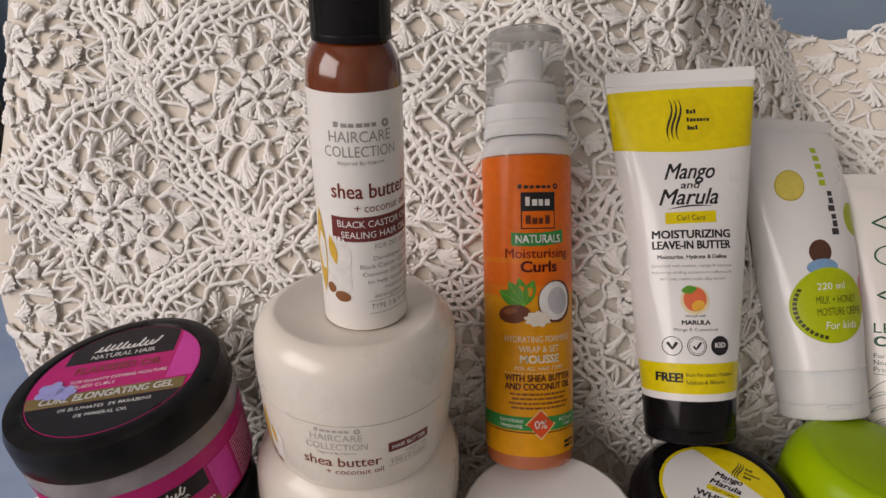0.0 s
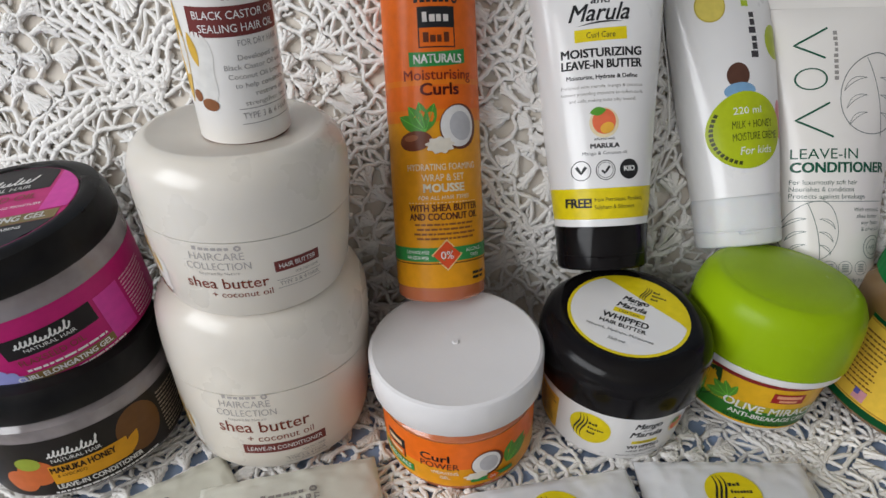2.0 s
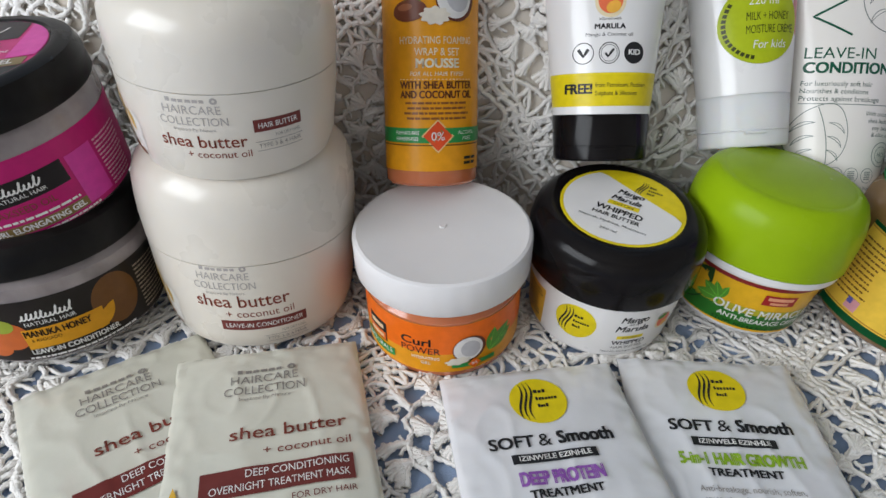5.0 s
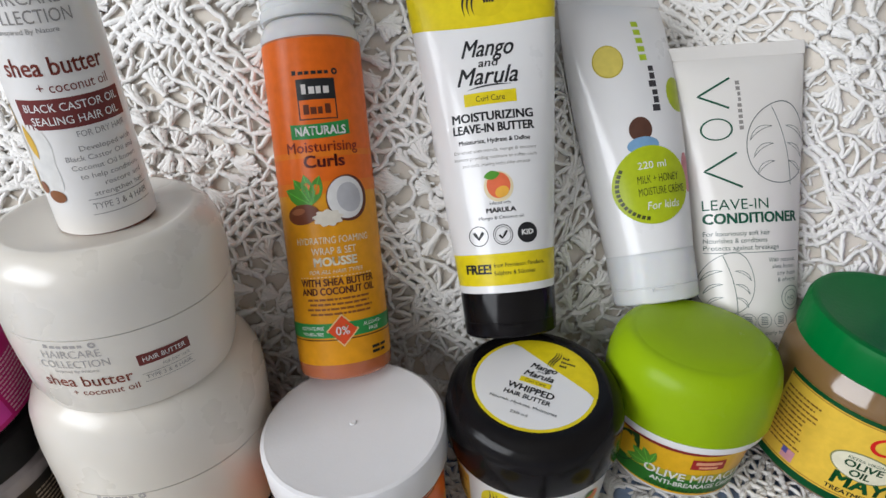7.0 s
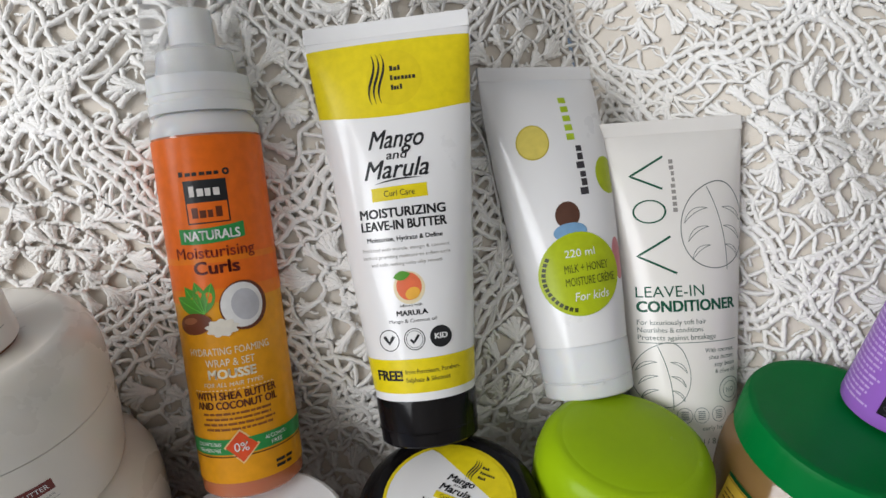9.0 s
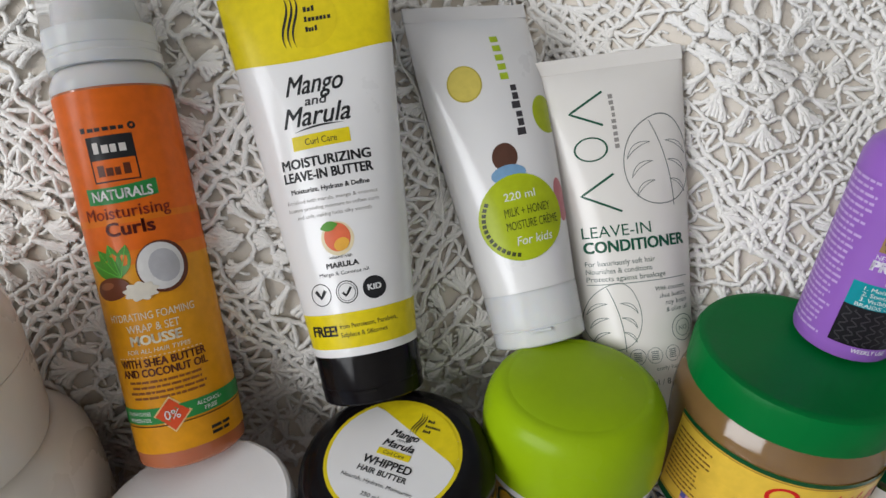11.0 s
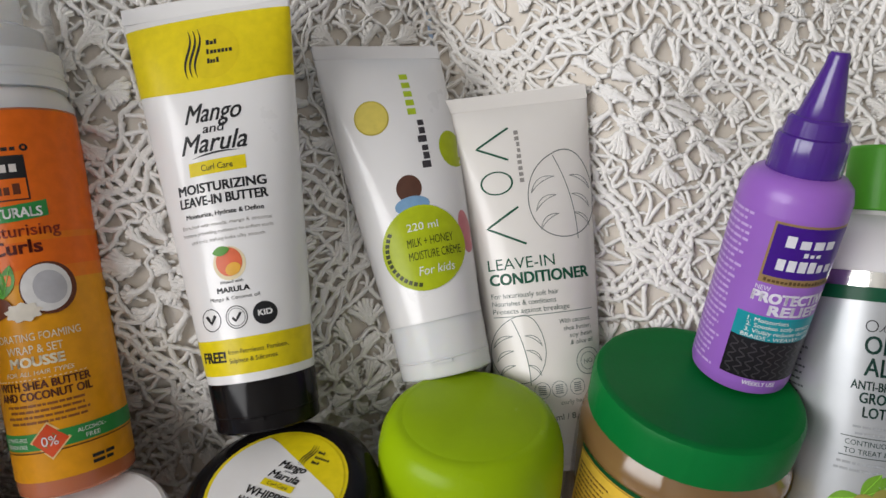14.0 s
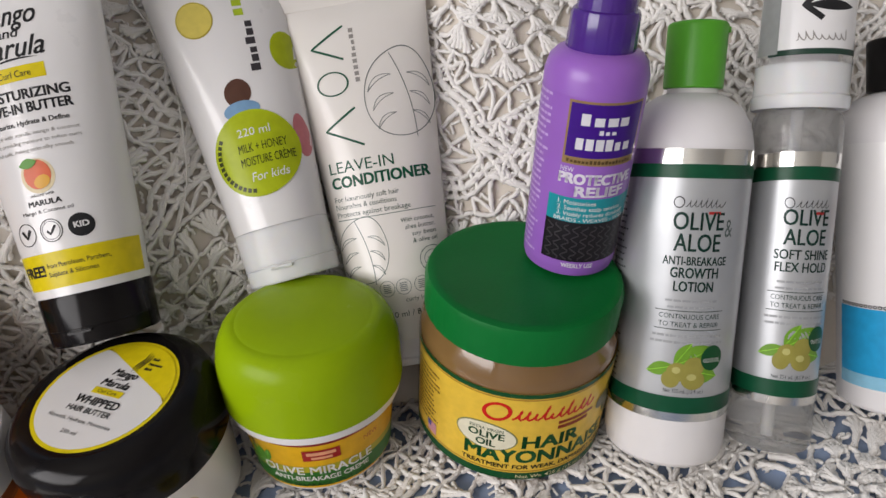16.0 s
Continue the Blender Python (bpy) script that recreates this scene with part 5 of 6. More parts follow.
def relief():
    o = thing("scalp_treatment_bottle", AT["relief"], "lilac treatment bottle with a purple nozzle cap", "bottle", "bottles standing on jars")
    part("body", lathe([(0, 0), (0.0196, 0), (0.0217, 0.0015), (0.0224, 0.004), (0.0224, 0.092), (0.0208, 0.0975), (0.0180, 0.1005), (0.0135, 0.102), (0, 0.102)], 72), LILAC, o)
    cap = part("cap", lathe([(0, 0.099), (0.0142, 0.099), (0.0146, 0.100), (0.0140, 0.115), (0.0134, 0.1165), (0.0122, 0.117), (0.0117, 0.123), (0.0105, 0.1242), (0, 0.1242)], 96, ribs(40, 0.014)), PURPLE, o, "ribbed metallic purple cap")
    part("nozzle", lathe([(0, 0.1235), (0.0098, 0.1235), (0.0085, 0.126), (0.0043, 0.1445), (0.0041, 0.1475), (0.0034, 0.149), (0, 0.149)], 48), PURPLE, cap)
    s = on_drum(0.0224)
    cx = 4
    label = stick(o, "label", rect(-44, 34, 6, 86, 50), s, LILAC, 1)
    stick(label, "name_panel", rect(cx - 17, cx + 18, 57.5, 85), s, (0.30, 0.19, 0.08), 2)
    stick(label, "name_panel", rect(cx - 16, cx + 17, 61, 84), s, (0.05, 0.008, 0.22), 3, "deep purple name panel")
    stick(label, "brand_bar", joined(blocks(cx - 11, cx + 11, 75, 5, 4, 3), blocks(cx - 3, cx + 5, 71.4, 2, 3, 4), blocks(cx - 12, cx + 13, 64.5, 5, 6, 5)), s, (0.72, 0.70, 0.74), 4)
    stick(label, "brand_bar", blocks(cx - 15, cx + 15, 58.4, 1.6, 18, 3), s, (0.10, 0.06, 0.02), 3)
    stick(label, "lettering", joined(words("NEW", cx - 14, 54, 2.2, 6), words("PROTECTIVE", cx, 48.6, 4.6, 35, bold=0.7), words("RELIEF", cx + 2, 42.8, 4.6, 23, bold=0.7)), s, (0.74, 0.70, 0.78), 2)
    stick(label, "teal_band", rect(cx - 21, cx + 28, 30, 42), s, (0.01, 0.27, 0.32), 2)
    stick(label, "lettering", joined(words("1. Moisturises", cx - 16, 38.8, 2.0, 17, "l"), words("2. Soothes scalp tension", cx - 16, 36, 2.0, 30, "l"), words("3. Visibly reduces dandruff", cx - 16, 33.2, 2.0, 33, "l"), words("BRAIDS - WEAVES - WIGS", cx + 1, 30.5, 1.8, 36)), s, INK_WHITE, 3)
    stick(label, "dark_panel", rect(cx - 21, cx + 28, 9.5, 30), s, (0.012, 0.010, 0.013), 2)
    stick(label, "braid_print", joined(*[ribbon([(cx - 18 + 4 * i + 1.6 * math.sin(t * 1.3 + i), 10.5 + t) for t in range(19)], 0.7) for i in range(11)]), s, (0.05, 0.045, 0.05), 3)
    stick(label, "lettering", words("WEEKLY USE", cx - 3, 6.2, 2.2, 15, bold=0.2), s, (0.74, 0.70, 0.78), 2)
    stick(label, "small_print", fine_print(-42, -21, 84, 26, 3.0, 1.2, 14), s, (0.55, 0.38, 0.70), 2)
    return o


def shea_art(o, s, x, y, k, layer=1):
    stick(o, "almond_milk_splash", disc(x + 5, y - 3, 9 * k, 13 * k, 20, shape=lambda a: 1 + 0.2 * math.sin(3 * a)), s, (0.70, 0.675, 0.63), layer)
    stick(o, "pod_print", joined(leaf((x - 3, y - 20 * k), (x - 4, y + 20 * k), 0.10), leaf((x + 6, y - 4), (x + 3, y + 9 * k), 0.16)), s, (0.62, 0.38, 0.05), layer + 1)
    stick(o, "nut_print", joined(disc(x + 8 * k, y - 19 * k, 4 * k, 2.6 * k), disc(x + 2 * k, y - 16 * k, 2.5 * k)), s, (0.25, 0.10, 0.04), layer + 1)


def shea_words(o, s, cx, y, k, layer=1, tone=INK_GREY):
    """The collection's heading and the shea butter line, shared by its jars, bottle and sachets."""
    stick(o, "brand_bar", joined(blocks(cx - 11 * k, cx + 8 * k, y + 15.5 * k, 2.2 * k, 6, 1), disc(cx + 11 * k, y + 16.5 * k, 1.7 * k, inner=0.4)), s, tone, layer)
    stick(o, "lettering", joined(words("HAIRCARE", cx, y + 9.6 * k, 4.4 * k, 27 * k), words("COLLECTION", cx, y + 3.6 * k, 4.4 * k, 32 * k)), s, tone, layer)
    stick(o, "lettering", words("Inspired By Nature", cx, y + 0.4 * k, 1.7 * k, 20 * k), s, tone, layer)


def shea_jar(key, label, box_text, cx, bx, by, bw, kr, kz, line=20.5, wide=37, head=28.5):
    o = thing("hair_cream_jar", AT[key], label, "jar", "stacked cream jars")
    fit = lambda prof: [(r * kr, h * kz) for r, h in prof]
    body = fit([(0, 0), (0.043, 0), (0.0462, 0.002), (0.0488, 0.010), (0.0512, 0.034), (0.0518, 0.0484)])
    part("body", lathe(body + [(0, 0.0484 * kz)], 120), CREAM_PLASTIC, o)
    part("lid", lathe(fit([(0, 0.0486), (0.0516, 0.0486), (0.0520, 0.0490), (0.0526, 0.060), (0.0525, 0.067), (0.0518, 0.0755), (0.0492, 0.0815), (0.0452, 0.0858), (0.0420, 0.0875), (0.0404, 0.0875), (0.0392, 0.0868), (0, 0.0860)]), 120), CREAM_PLASTIC, o, "smooth cream domed lid")

    def rad(h):
        for (r0, z0), (r1, z1) in zip(body[2:], body[3:]):
            if z0 <= h <= z1:
                return r0 + (r1 - r0) * (h - z0) / (z1 - z0)
        return 0.0517 * kr
    s = on_drum(rad)
    shea_words(o, s, cx, head, 0.9, 1, (0.40, 0.37, 0.35))
    stick(o, "lettering", words("shea butter", cx + 2 + (wide - 37) * 0.7, line, 6.2 * wide / 37, wide, bold=0.12), s, (0.22, 0.05, 0.03), 1)
    stick(o, "lettering", words("+ coconut oil", cx + 8 + (wide - 37) * 0.9, line - 5.3 * wide / 37, 3.6 * wide / 37, 27 * wide / 37), s, (0.22, 0.05, 0.03), 1)
    stick(o, "name_box", rect(bx, bx + bw, by, by + 6.2), s, INK_BROWN, 1)
    stick(o, "lettering", words(box_text, bx + bw / 2, by + 1.8, 2.7, bw - 4), s, INK_WHITE, 2)
    stick(o, "lettering", joined(words("FOR DRY HAIR", bx + bw - 1, by - 3.4, 1.7, 12, "r"), words("TYPE 3 & 4 HAIR", bx + bw - 1, by - 8.4, 2.3, 20, "r")), s, INK_GREY, 1)
    stick(o, "rule", joined(rect(bx + bw - 22, bx + bw, by - 5.2, by - 4.9, ny=1), rect(bx + bw - 22, bx + bw, by - 9.9, by - 9.6, ny=1)), s, INK_GREY, 1)
    shea_art(o, s, cx - 42, 24, 0.8)
    return o


def oil():
    o = thing("hair_oil_bottle", AT["oil"], "amber hair oil bottle with a white label and black cap", "bottle", "bottles standing on jars")
    part("body", lathe([(0, 0), (0.0188, 0), (0.0198, 0.002), (0.0200, 0.004), (0.0200, 0.108), (0.0192, 0.115), (0.0160, 0.121), (0.0125, 0.124), (0.0120, 0.128), (0, 0.128)], 80), AMBER, o)
    cap = part("cap", lathe(rounded(0.0158, 0.124, 0.152, 0.001, 0.0025), 100, ribs(50, 0.018)), MATT_BLACK, o, "ribbed black screw cap")
    part("cap_ring", lathe(rounded(0.0162, 0.1225, 0.1255, 0.0006, 0.0006), 64), MATT_BLACK, cap)
    s = on_drum(0.0200)
    label = stick(o, "label", rect(-40, 58, 2.5, 106, 70), s, WARM_LABEL, 1, "warm white paper label")
    cx = 8
    shea_words(label, s, cx, 78, 0.98, 2)
    stick(label, "lettering", joined(words("shea butter", cx + 4, 64.5, 6.2, 36, bold=0.25), words("+ coconut oil", cx + 9, 58.6, 3.6, 26)), s, (0.20, 0.045, 0.03), 2)
    stick(label, "name_box", rect(-7, 34, 45.5, 56.5), s, INK_BROWN, 2)
    stick(label, "lettering", joined(words("BLACK CASTOR OIL", 14, 52, 2.9, 36), words("SEALING HAIR OIL", 14, 47.2, 2.9, 33)), s, INK_WHITE, 3)
    stick(label, "lettering", joined(words("FOR DRY HAIR", 22, 41.8, 2.3, 20), *[words(t, 33, 36.5 - 3.6 * i, 2.0, w, "r") for i, (t, w) in enumerate((("Developed with", 22), ("Black Castor Oil and", 28), ("Coconut Oil known", 27), ("to help condition,", 25), ("restore and", 17), ("strengthen hair", 22)))]), s, INK_GREY, 2)
    stick(label, "lettering", words("TYPE 3 & 4 HAIR", 21, 13.0, 2.6, 24), s, INK_GREY, 2)
    stick(label, "rule", joined(rect(8, 34, 17.0, 17.3, ny=1), rect(8, 34, 10.7, 11.0, ny=1)), s, INK_GREY, 2)
    shea_art(label, s, -12, 38, 1.0, 2)
    return o


def sofn(key, label, field, kz=1.0):
    o = thing("hair_styling_jar", AT[key], label, "jar", "stacked styling jars")
    prof = [(r, h * kz) for r, h in ((0.0445, 0.0008), (0.0485, 0.0045), (0.0508, 0.0455))]
    part("body", lathe([(0, 0), (0.040, 0)] + prof + [(0.0485, 0.0492 * kz), (0, 0.0492 * kz)], 96), CLEAR_GEL, o, "clear plastic jar")

    def rad(h):
        for (r0, z0), (r1, z1) in zip(prof, prof[1:]):
            if z0 <= h <= z1:
                return r0 + (r1 - r0) * (h - z0) / (z1 - z0)
        return 0.0505
    part("lid", lathe([(r, h * kz) for r, h in ((0, 0.0495), (0.0505, 0.0495), (0.0511, 0.0505), (0.0509, 0.060), (0.0490, 0.0645), (0.0445, 0.0662), (0.0415, 0.0660), (0.0405, 0.0652), (0, 0.0652))], 120), MATT_BLACK, o, "satin black lid")
    s = on_drum(rad)
    cx = 28
    wrap_label = stick(o, "label", rect(cx - 85, cx + 85, 5.3, 39 if kz == 1.0 else 46, 130), s, field, 1, "glossy printed wrap label")
    return o, s, wrap_label, cx


def manuka_jar():
    o, s, l, cx = sofn("manuka", "manuka honey conditioner jar with a satin black lid", (0.018, 0.014, 0.012))
    stick(l, "brown_field", disc(cx + 26, 24, 12, 14, 0), s, (0.16, 0.07, 0.02), 2)
    stick(l, "fruit_print", joined(disc(cx - 24, 20, 9, 8), disc(cx - 33, 15, 8, 7)), s, (0.55, 0.13, 0.03), 2)
    stick(l, "fruit_print", disc(cx - 26, 26, 6, 4), s, (0.30, 0.36, 0.04), 3)
    stick(l, "amber_panel", rect(cx - 18, cx + 18, 12, 23.5, slope=1), s, (0.70, 0.33, 0.01), 3)
    stick(l, "amber_panel", leaf((cx + 14, 12), (cx + 24, 24), 0.2), s, (0.70, 0.33, 0.01), 3)
    stick(l, "brand_script", script_mark(cx - 16, cx + 6, 28.5, 5.5, 3), s, INK_WHITE, 3)
    stick(l, "lettering", words("NATURAL HAIR", cx - 4, 25, 2.2, 22), s, INK_WHITE, 3)
    stick(l, "lettering", joined(words("MANUKA HONEY", cx - 3, 18.6, 3.6, 29, bold=0.3), words("& AVOCADO", cx - 9, 15.8, 1.8, 13)), s, (0.03, 0.015, 0.006), 4)
    stick(l, "lettering", words("LEAVE-IN CONDITIONER", cx + 2, 8.4, 2.8, 40, bold=0.25), s, INK_WHITE, 3)
    stick(l, "small_print", fine_print(cx - 20, cx + 34, 5.8, 1, 2, 1.0, 4), s, INK_WHITE, 3)
    stick(l, "small_print", fine_print(cx + 40, cx + 62, 33, 12, 2.3, 0.9, 6), s, (0.40, 0.33, 0.25), 3)
    return o


def flax_jar():
    o, s, l, cx = sofn("flax", "pink flaxseed gel jar with a satin black lid", (0.50, 0.012, 0.16), 1.15)
    stick(l, "name_panel", rect(cx - 16, cx + 24, 24, 36, slope=1), s, (0.015, 0.012, 0.013), 2)
    stick(l, "brand_script", script_mark(cx - 11, cx + 12, 29.5, 5.5, 3), s, INK_WHITE, 3)
    stick(l, "lettering", words("NATURAL HAIR", cx + 3, 26, 2.2, 22), s, INK_WHITE, 3)
    stick(l, "lettering", words("FLAXSEED OIL", cx + 1, 18.5, 3.8, 28), s, (0.18, 0.06, 0.03), 3)
    stick(l, "small_print", fine_print(cx - 12, cx + 26, 14.5, 1, 2.0, 1.3, 4), s, INK_WHITE, 3)
    stick(l, "gold_band", rect(cx - 22, cx + 34, 8, 13), s, (0.22, 0.15, 0.05), 2)
    stick(l, "lettering", words("CURL ELONGATING GEL", cx + 3, 9, 3.0, 42, bold=0.3), s, INK_WHITE, 3)
    stick(l, "small_print", fine_print(cx - 20, cx + 40, 5.8, 1, 2, 1.0, 5), s, INK_WHITE, 3)
    petals = lambda a: 0.72 + 0.28 * abs(math.cos(2.5 * a))
    stick(l, "flower_print", joined(disc(cx - 28, 16, 8, shape=petals), disc(cx - 20, 11, 6, shape=petals)), s, (0.32, 0.33, 0.66), 3)
    stick(l, "bead_panel", rect(cx + 26, cx + 40, 8, 36), s, (0.65, 0.05, 0.35), 3)
    stick(l, "small_print", fine_print(cx + 42, cx + 64, 34, 13, 2.2, 0.9, 7), s, (0.75, 0.45, 0.55), 3)
    t = on_top(0.0652 * 1.15)
    turn = lambda sh: turned(sh, 0, 0, 10)
    top = stick(o, "lid_label", disc(0, 0, 40, n=64), t, (0.50, 0.012, 0.16), 1, "round pink and black lid label")

    def clip(x0, x1, y0, y1):
        v, f = rect(x0, x1, y0, y1, 24, 10)
        return [(x, y) if math.hypot(x, y) < 39.6 else (x * 39.6 / math.hypot(x, y), y * 39.6 / math.hypot(x, y)) for x, y in v], f
    stick(top, "black_field", turn(clip(-30, 24, 14, 40)), t, (0.015, 0.012, 0.013), 2)
    stick(top, "black_field", turn(clip(-40, 38, -40, -17)), t, (0.015, 0.012, 0.013), 2)
    stick(top, "gold_band", turn(clip(-40, 36, -17, -9)), t, (0.20, 0.14, 0.05), 3)
    stick(top, "bead_panel", turn(clip(26, 40, -8, 30)), t, (0.62, 0.05, 0.34), 3)
    stick(top, "brand_script", turn(script_mark(-18, 12, 22, 8, 3)), t, INK_WHITE, 4)
    stick(top, "lettering", turn(words("NATURAL HAIR", -2, 16, 3.4, 32, bold=0.2)), t, INK_WHITE, 4)
    stick(top, "lettering", turn(words("FLAXSEED OIL", -1, 5, 5.5, 42)), t, (0.20, 0.07, 0.03), 4)
    stick(top, "lettering", turn(joined(words("FOR GRAVITY DEFYING MOISTURE", 2, -2, 2.2, 46), words("INFUSED CURLS", -10, -6, 2.2, 22))), t, INK_WHITE, 4)
    stick(top, "lettering", turn(words("CURL ELONGATING GEL", 0, -15, 4.6, 62, bold=0.4)), t, INK_WHITE, 4)
    stick(top, "lettering", turn(joined(words("0% SULPHATES  0% PARABENS", 2, -22, 2.2, 42), words("0% MINERAL OIL", 2, -27, 2.2, 24))), t, INK_WHITE, 4)
    stick(top, "flower_print", turn(joined(disc(-29, -5, 7, shape=petals), disc(-21, -8, 5.5, shape=petals))), t, (0.32, 0.33, 0.66), 5)
    return o


def sachet_height(x, y, w, h, seed=0.0):
    """How thick the filled pouch stands at a place: flat at its sealed rim, with soft creases running in from the seals."""
    u, v = x / w * 2, (y + h / 2) / h * 2
    k = max(0.0, (1 - abs(u) ** 4) * (1 - abs(v) ** 6)) ** 0.6
    fold = 1 - abs(noise.noise(Vector((x * 55 + seed, y * 30, seed)))) * 2
    rim = math.exp(-((1 - max(abs(u), abs(v))) / 0.22) ** 2)
    ripple = noise.noise(Vector((x * 160, y * 160, seed + 4)))
    return 0.0006 + k * (0.0042 + 0.0007 * fold ** 3) + 0.0004 * rim * ripple * min(1.0, k * 3) + 0.0005 * rim * (1 + ripple) * (1 if k > 0.02 else 0.3)


def sachet(m, label, mat, design, w=0.088, h=0.125, seed=0.0):
    o = thing("treatment_sachet", m, label, "sachet", "sachets on the bedspread")
    bm = bmesh.new()
    nx, ny = 60, 84
    g = [[bm.verts.new((-w / 2 + w * i / nx, -h + h * j / ny, sachet_height(-w / 2 + w * i / nx, -h + h * j / ny, w, h, seed) + (0.0003 if (j > ny - 4 and j % 2) else 0))) for i in range(nx + 1)] for j in range(ny + 1)]
    b = [[bm.verts.new((v.co.x, v.co.y, 0.0)) for v in row] for row in g]
    for j in range(ny):
        for i in range(nx):
            bm.faces.new((g[j][i], g[j][i + 1], g[j + 1][i + 1], g[j + 1][i]))
            bm.faces.new((b[j][i + 1], b[j][i], b[j + 1][i], b[j + 1][i + 1]))
    rim = [(g[0][i], g[0][i + 1], b[0][i + 1], b[0][i]) for i in range(nx)] + [(g[ny][i + 1], g[ny][i], b[ny][i], b[ny][i + 1]) for i in range(nx)]
    rim += [(g[j + 1][0], g[j][0], b[j][0], b[j + 1][0]) for j in range(ny)] + [(g[j][nx], g[j + 1][nx], b[j + 1][nx], b[j][nx]) for j in range(ny)]
    for q in rim:
        bm.faces.new(q)
    part("pouch", bm, mat, o)
    s = lambda x, y, off: (x, y, sachet_height(x, y, w, h, seed) + off * 2 + 0.0003)
    part("top_seal", box(-w / 2 + 0.001, w / 2 - 0.001, -0.0058, -0.0052, 0.0006, 0.0014), mat, o)
    part("side_seal", box(-w / 2 + 0.0045, -w / 2 + 0.005, -h + 0.002, -0.006, 0.0004, 0.0024), mat, o)
    part("side_seal", box(w / 2 - 0.005, w / 2 - 0.0045, -h + 0.002, -0.006, 0.0004, 0.0024), mat, o)
    design(o, s)
    return o


def mask_design(o, s):
    shea_words(o, s, -2, -36, 1.15, 1, (0.26, 0.24, 0.22))
    stick(o, "lettering", joined(words("shea butter", 8, -58, 6.6, 50, bold=0.15), words("+ coconut oil", 34, -67, 4.2, 37, "r")), s, (0.20, 0.045, 0.03), 1)
    stick(o, "name_box", rect(-28, 34, -85.5, -72.5), s, INK_BROWN, 1)
    stick(o, "lettering", joined(words("DEEP CONDITIONING", 32, -77.5, 3.6, 42, "r"), words("OVERNIGHT TREATMENT MASK", 32, -83.5, 3.6, 56, "r")), s, INK_WHITE, 2)
    stick(o, "lettering", words("FOR DRY HAIR", 34, -91, 2.8, 26, "r"), s, INK_BROWN, 1)
    shea_art(o, s, -34, -92, 0.8)


def smooth_design(lines):
    def f(o, s):
        hair_emblem(o, s, 0, -23, 1.05, 1)
        stick(o, "lettering", joined(words("SOFT", -18.5, -48.5, 6.0, 20, bold=0.5), words("Smooth", 15, -48.5, 6.6, 25, bold=0.7)), s, INK_BLACK, 1)
        stick(o, "lettering", words("&", -3.2, -48.5, 6.5, 6), s, INK_BLACK, 1)
        stick(o, "name_box", rect(-20, 18, -56.8, -52), s, INK_BLACK, 1)
        stick(o, "lettering", words("IZINWELE EZINHLE", -1, -55.6, 2.5, 32, bold=0.2), s, INK_WHITE, 2)
        for text, y, h, w, color, b in lines:
            stick(o, "lettering", words(text, -1, y, h, w, bold=b), s, color, 1)
    return f


gel_jar(); butter_jar(); lime_jar(); mayo_jar(); lotion(); spray(); cowash(); mousse(); relief(); oil()
leave_in_tube(); creme_tube(); conditioner_tube()
shea_jar("shea_low", "cream leave-in conditioner jar under another", "LEAVE-IN CONDITIONER", -4, -9, 14.8, 41, 1.0, 1.09, 29.4, 44, 37.0)
shea_jar("shea_top", "cream hair butter jar stacked on another", "HAIR BUTTER", -1, 23, 27, 22, 0.955, 0.95)
manuka_jar()
flax_jar()
CREAM_FOIL = material("cream_foil", (0.66, 0.65, 0.56), 0.22, spec=0.5, color2=(0.62, 0.61, 0.52), scale=40, coat=0.3, bump=0.15, bump_scale=120)
WHITE_FOIL = material("white_foil", (0.72, 0.72, 0.735), 0.22, spec=0.5, color2=(0.68, 0.68, 0.70), scale=40, coat=0.3, bump=0.15, bump_scale=120)
sachet(pose(-0.0695, 0.2420, 0.001, -2, 0, 36), "cream foil hair mask sachet partly under another", CREAM_FOIL, mask_design)
sachet(pose(0.0062, 0.2536, 0.0044, -1.8, 1.4, 15.5), "cream foil hair mask sachet lying on another", CREAM_FOIL, mask_design, seed=3.3)
sachet(pose(0.2313, 0.2655, 0.0008, -0.4, -1.5, -1.1), "white foil hair growth treatment sachet", WHITE_FOIL, smooth_design([("5-in-1 HAIR GROWTH", -66.5, 6.0, 54, (0.26, 0.42, 0.02), 0.7), ("TREATMENT", -72.3, 3.8, 32, INK_BLACK, 0.4), ("Anti-breakage, nourish, soften,", -80, 3.0, 44, INK_GREY, 0.0), ("strengthen & moisturise hair", -85, 3.0, 42, INK_GREY, 0.0)]))
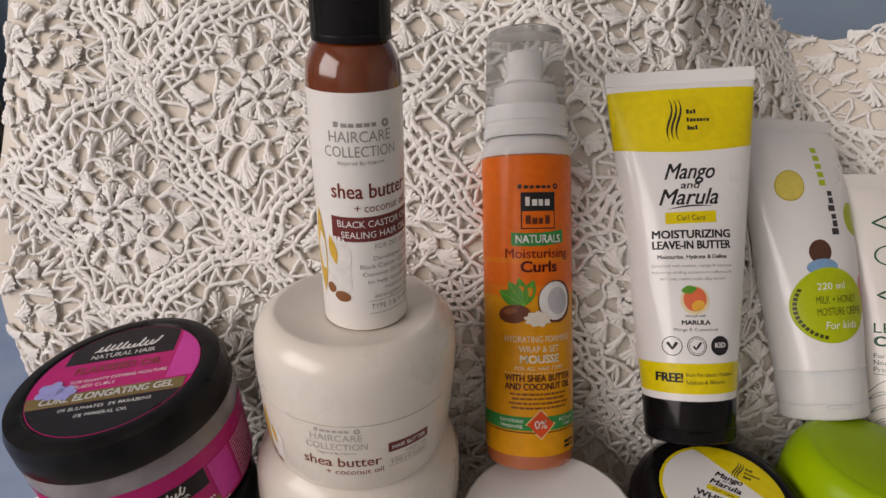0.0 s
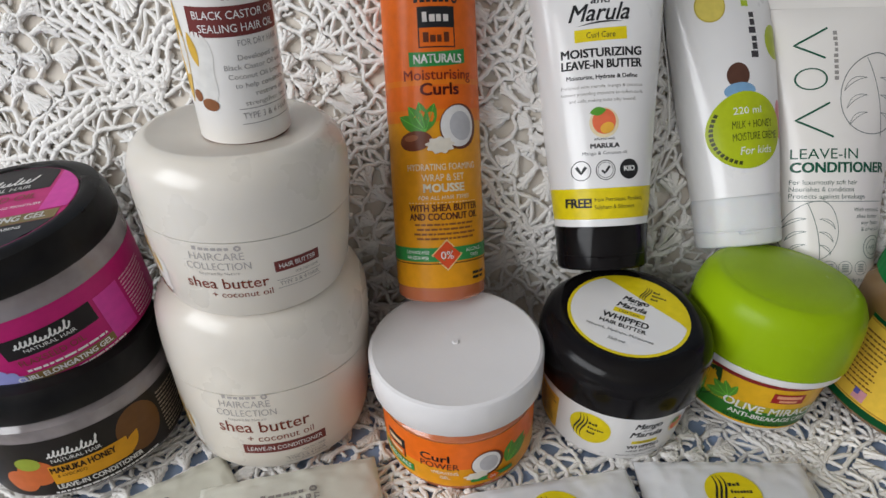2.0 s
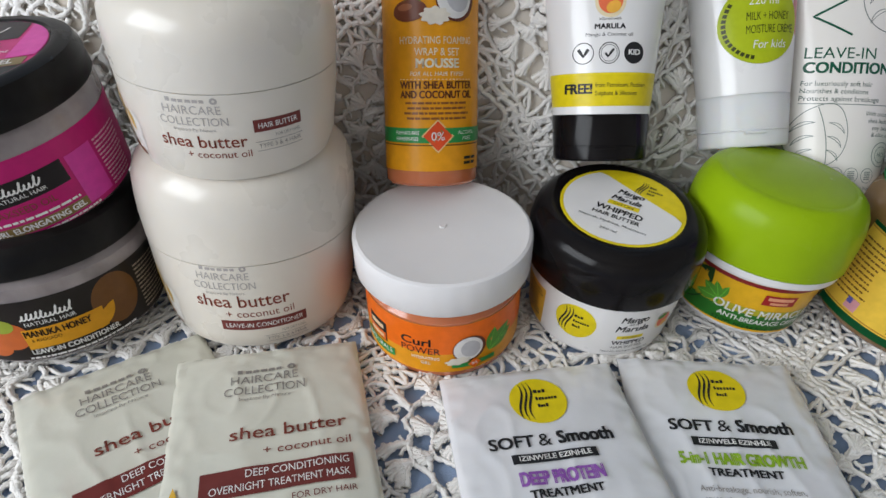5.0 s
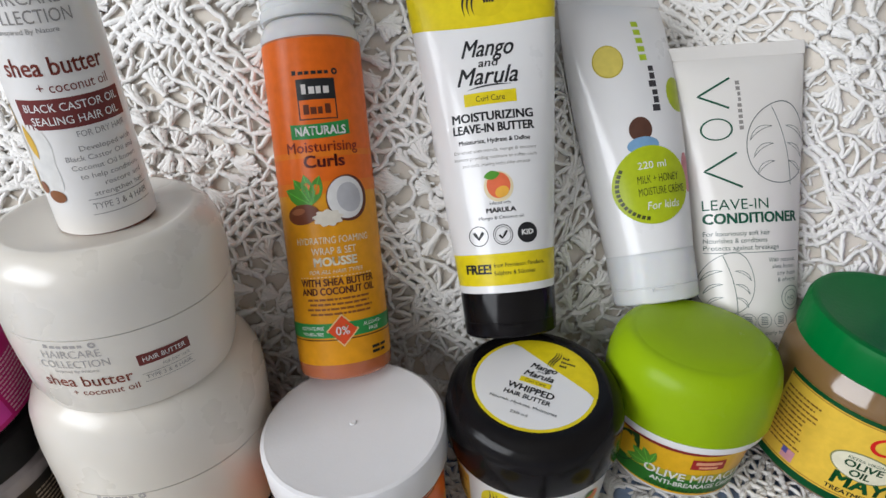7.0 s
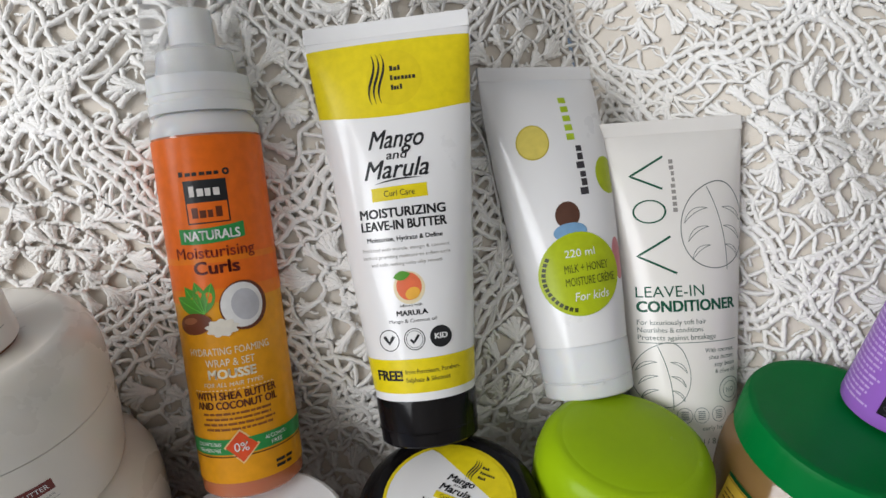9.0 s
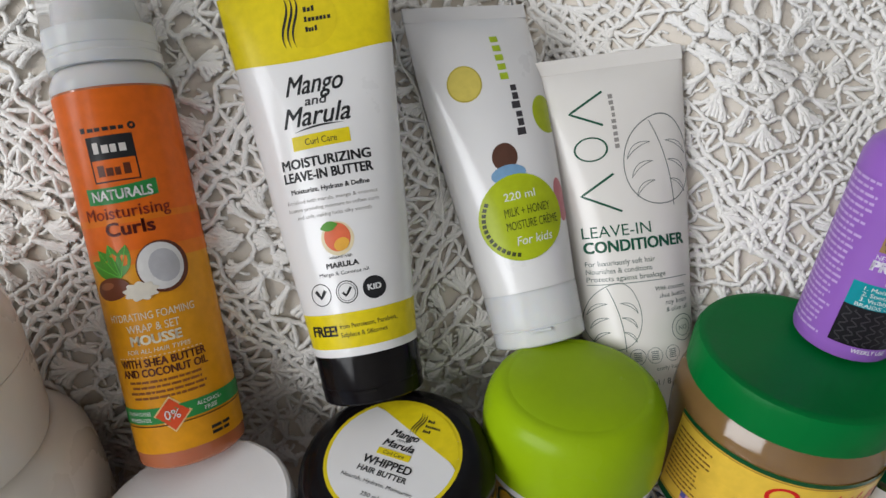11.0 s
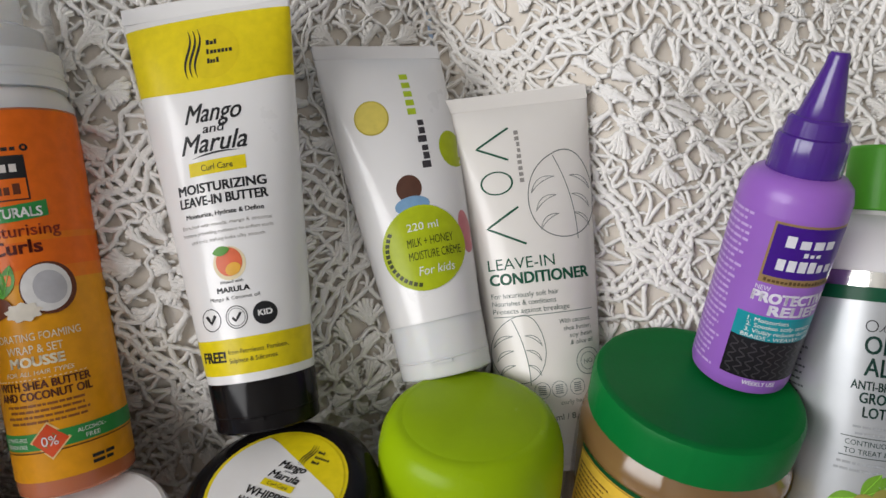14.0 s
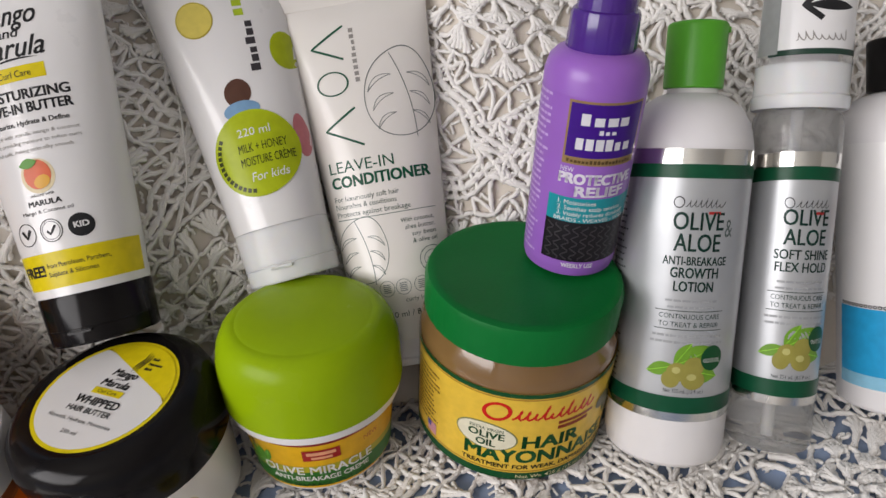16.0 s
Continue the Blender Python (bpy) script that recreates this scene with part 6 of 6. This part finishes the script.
sachet(pose(0.1369, 0.2498, 0.0038, -1.5, -1.0, 10.4), "white foil deep protein treatment sachet overlapping another", WHITE_FOIL, smooth_design([("DEEP PROTEIN", -67.5, 6.4, 36, (0.28, 0.10, 0.42), 0.7), ("TREATMENT", -73.5, 3.8, 31, INK_BLACK, 0.4), ("Repair, strengthen & protect", -81, 3.0, 42, INK_GREY, 0.0)]), seed=7.7)
for x0, x1, text in ((-0.247, 0.275, "cream cushion leaning on the wall under lace"), (0.278, 0.86, "cream pillow standing beside the cushion under lace")):
    cushion = thing("cushion", Matrix(), text, "cushion", "cushions")
    part("cover", padded(pillow_front(x0, x1), 60, 40, 0.10), TICKING, cushion)

bm = bmesh.new()
line = [(x, float(cushion_y(x, h)) - 0.0065 - 0.002 * math.sin(i * 2.0), h) for i, (x, h) in enumerate([(0.208, 0.259), (0.202, 0.245), (0.203, 0.231), (0.205, 0.216), (0.211, 0.205), (0.215, 0.187), (0.218, 0.168), (0.218, 0.148), (0.216, 0.132), (0.208, 0.112)])]
soft = []
for i in range(len(line) - 1):
    a, b, c, d = (Vector(line[max(0, min(len(line) - 1, i + k))]) for k in (-1, 0, 1, 2))
    for k in range(6):
        t = k / 6
        soft.append(0.5 * ((2 * b) + (c - a) * t + (2 * a - 5 * b + 4 * c - d) * t * t + (3 * b - a - 3 * c + d) * t ** 3))
rings = [[bm.verts.new(q + Vector((0.0006 * math.cos(k * 1.2566), 0.0006 * math.sin(k * 1.2566), 0))) for k in range(5)] for q in soft]
for lo, hi in zip(rings, rings[1:]):
    for k in range(5):
        bm.faces.new((lo[k], lo[(k + 1) % 5], hi[(k + 1) % 5], hi[k]))
part("loose_thread", bm, YARN, bedspread, "loose cotton thread hanging over the lace")
RED_PACK = material("red_packet_foil", (0.50, 0.015, 0.02), 0.35, color2=(0.42, 0.012, 0.018), scale=40, coat=0.2)
packet = thing("packet", pose(-0.215, 0.262, 0, 0, 0, 25), "small red packet lying on the bedspread", "packet")
part("pouch", box(-0.03, 0.03, -0.035, 0.035, 0.0, 0.016, 0.006), RED_PACK, packet)
part("seal", box(-0.029, 0.029, 0.034, 0.044, 0.006, 0.008, 0.0005), RED_PACK, packet)
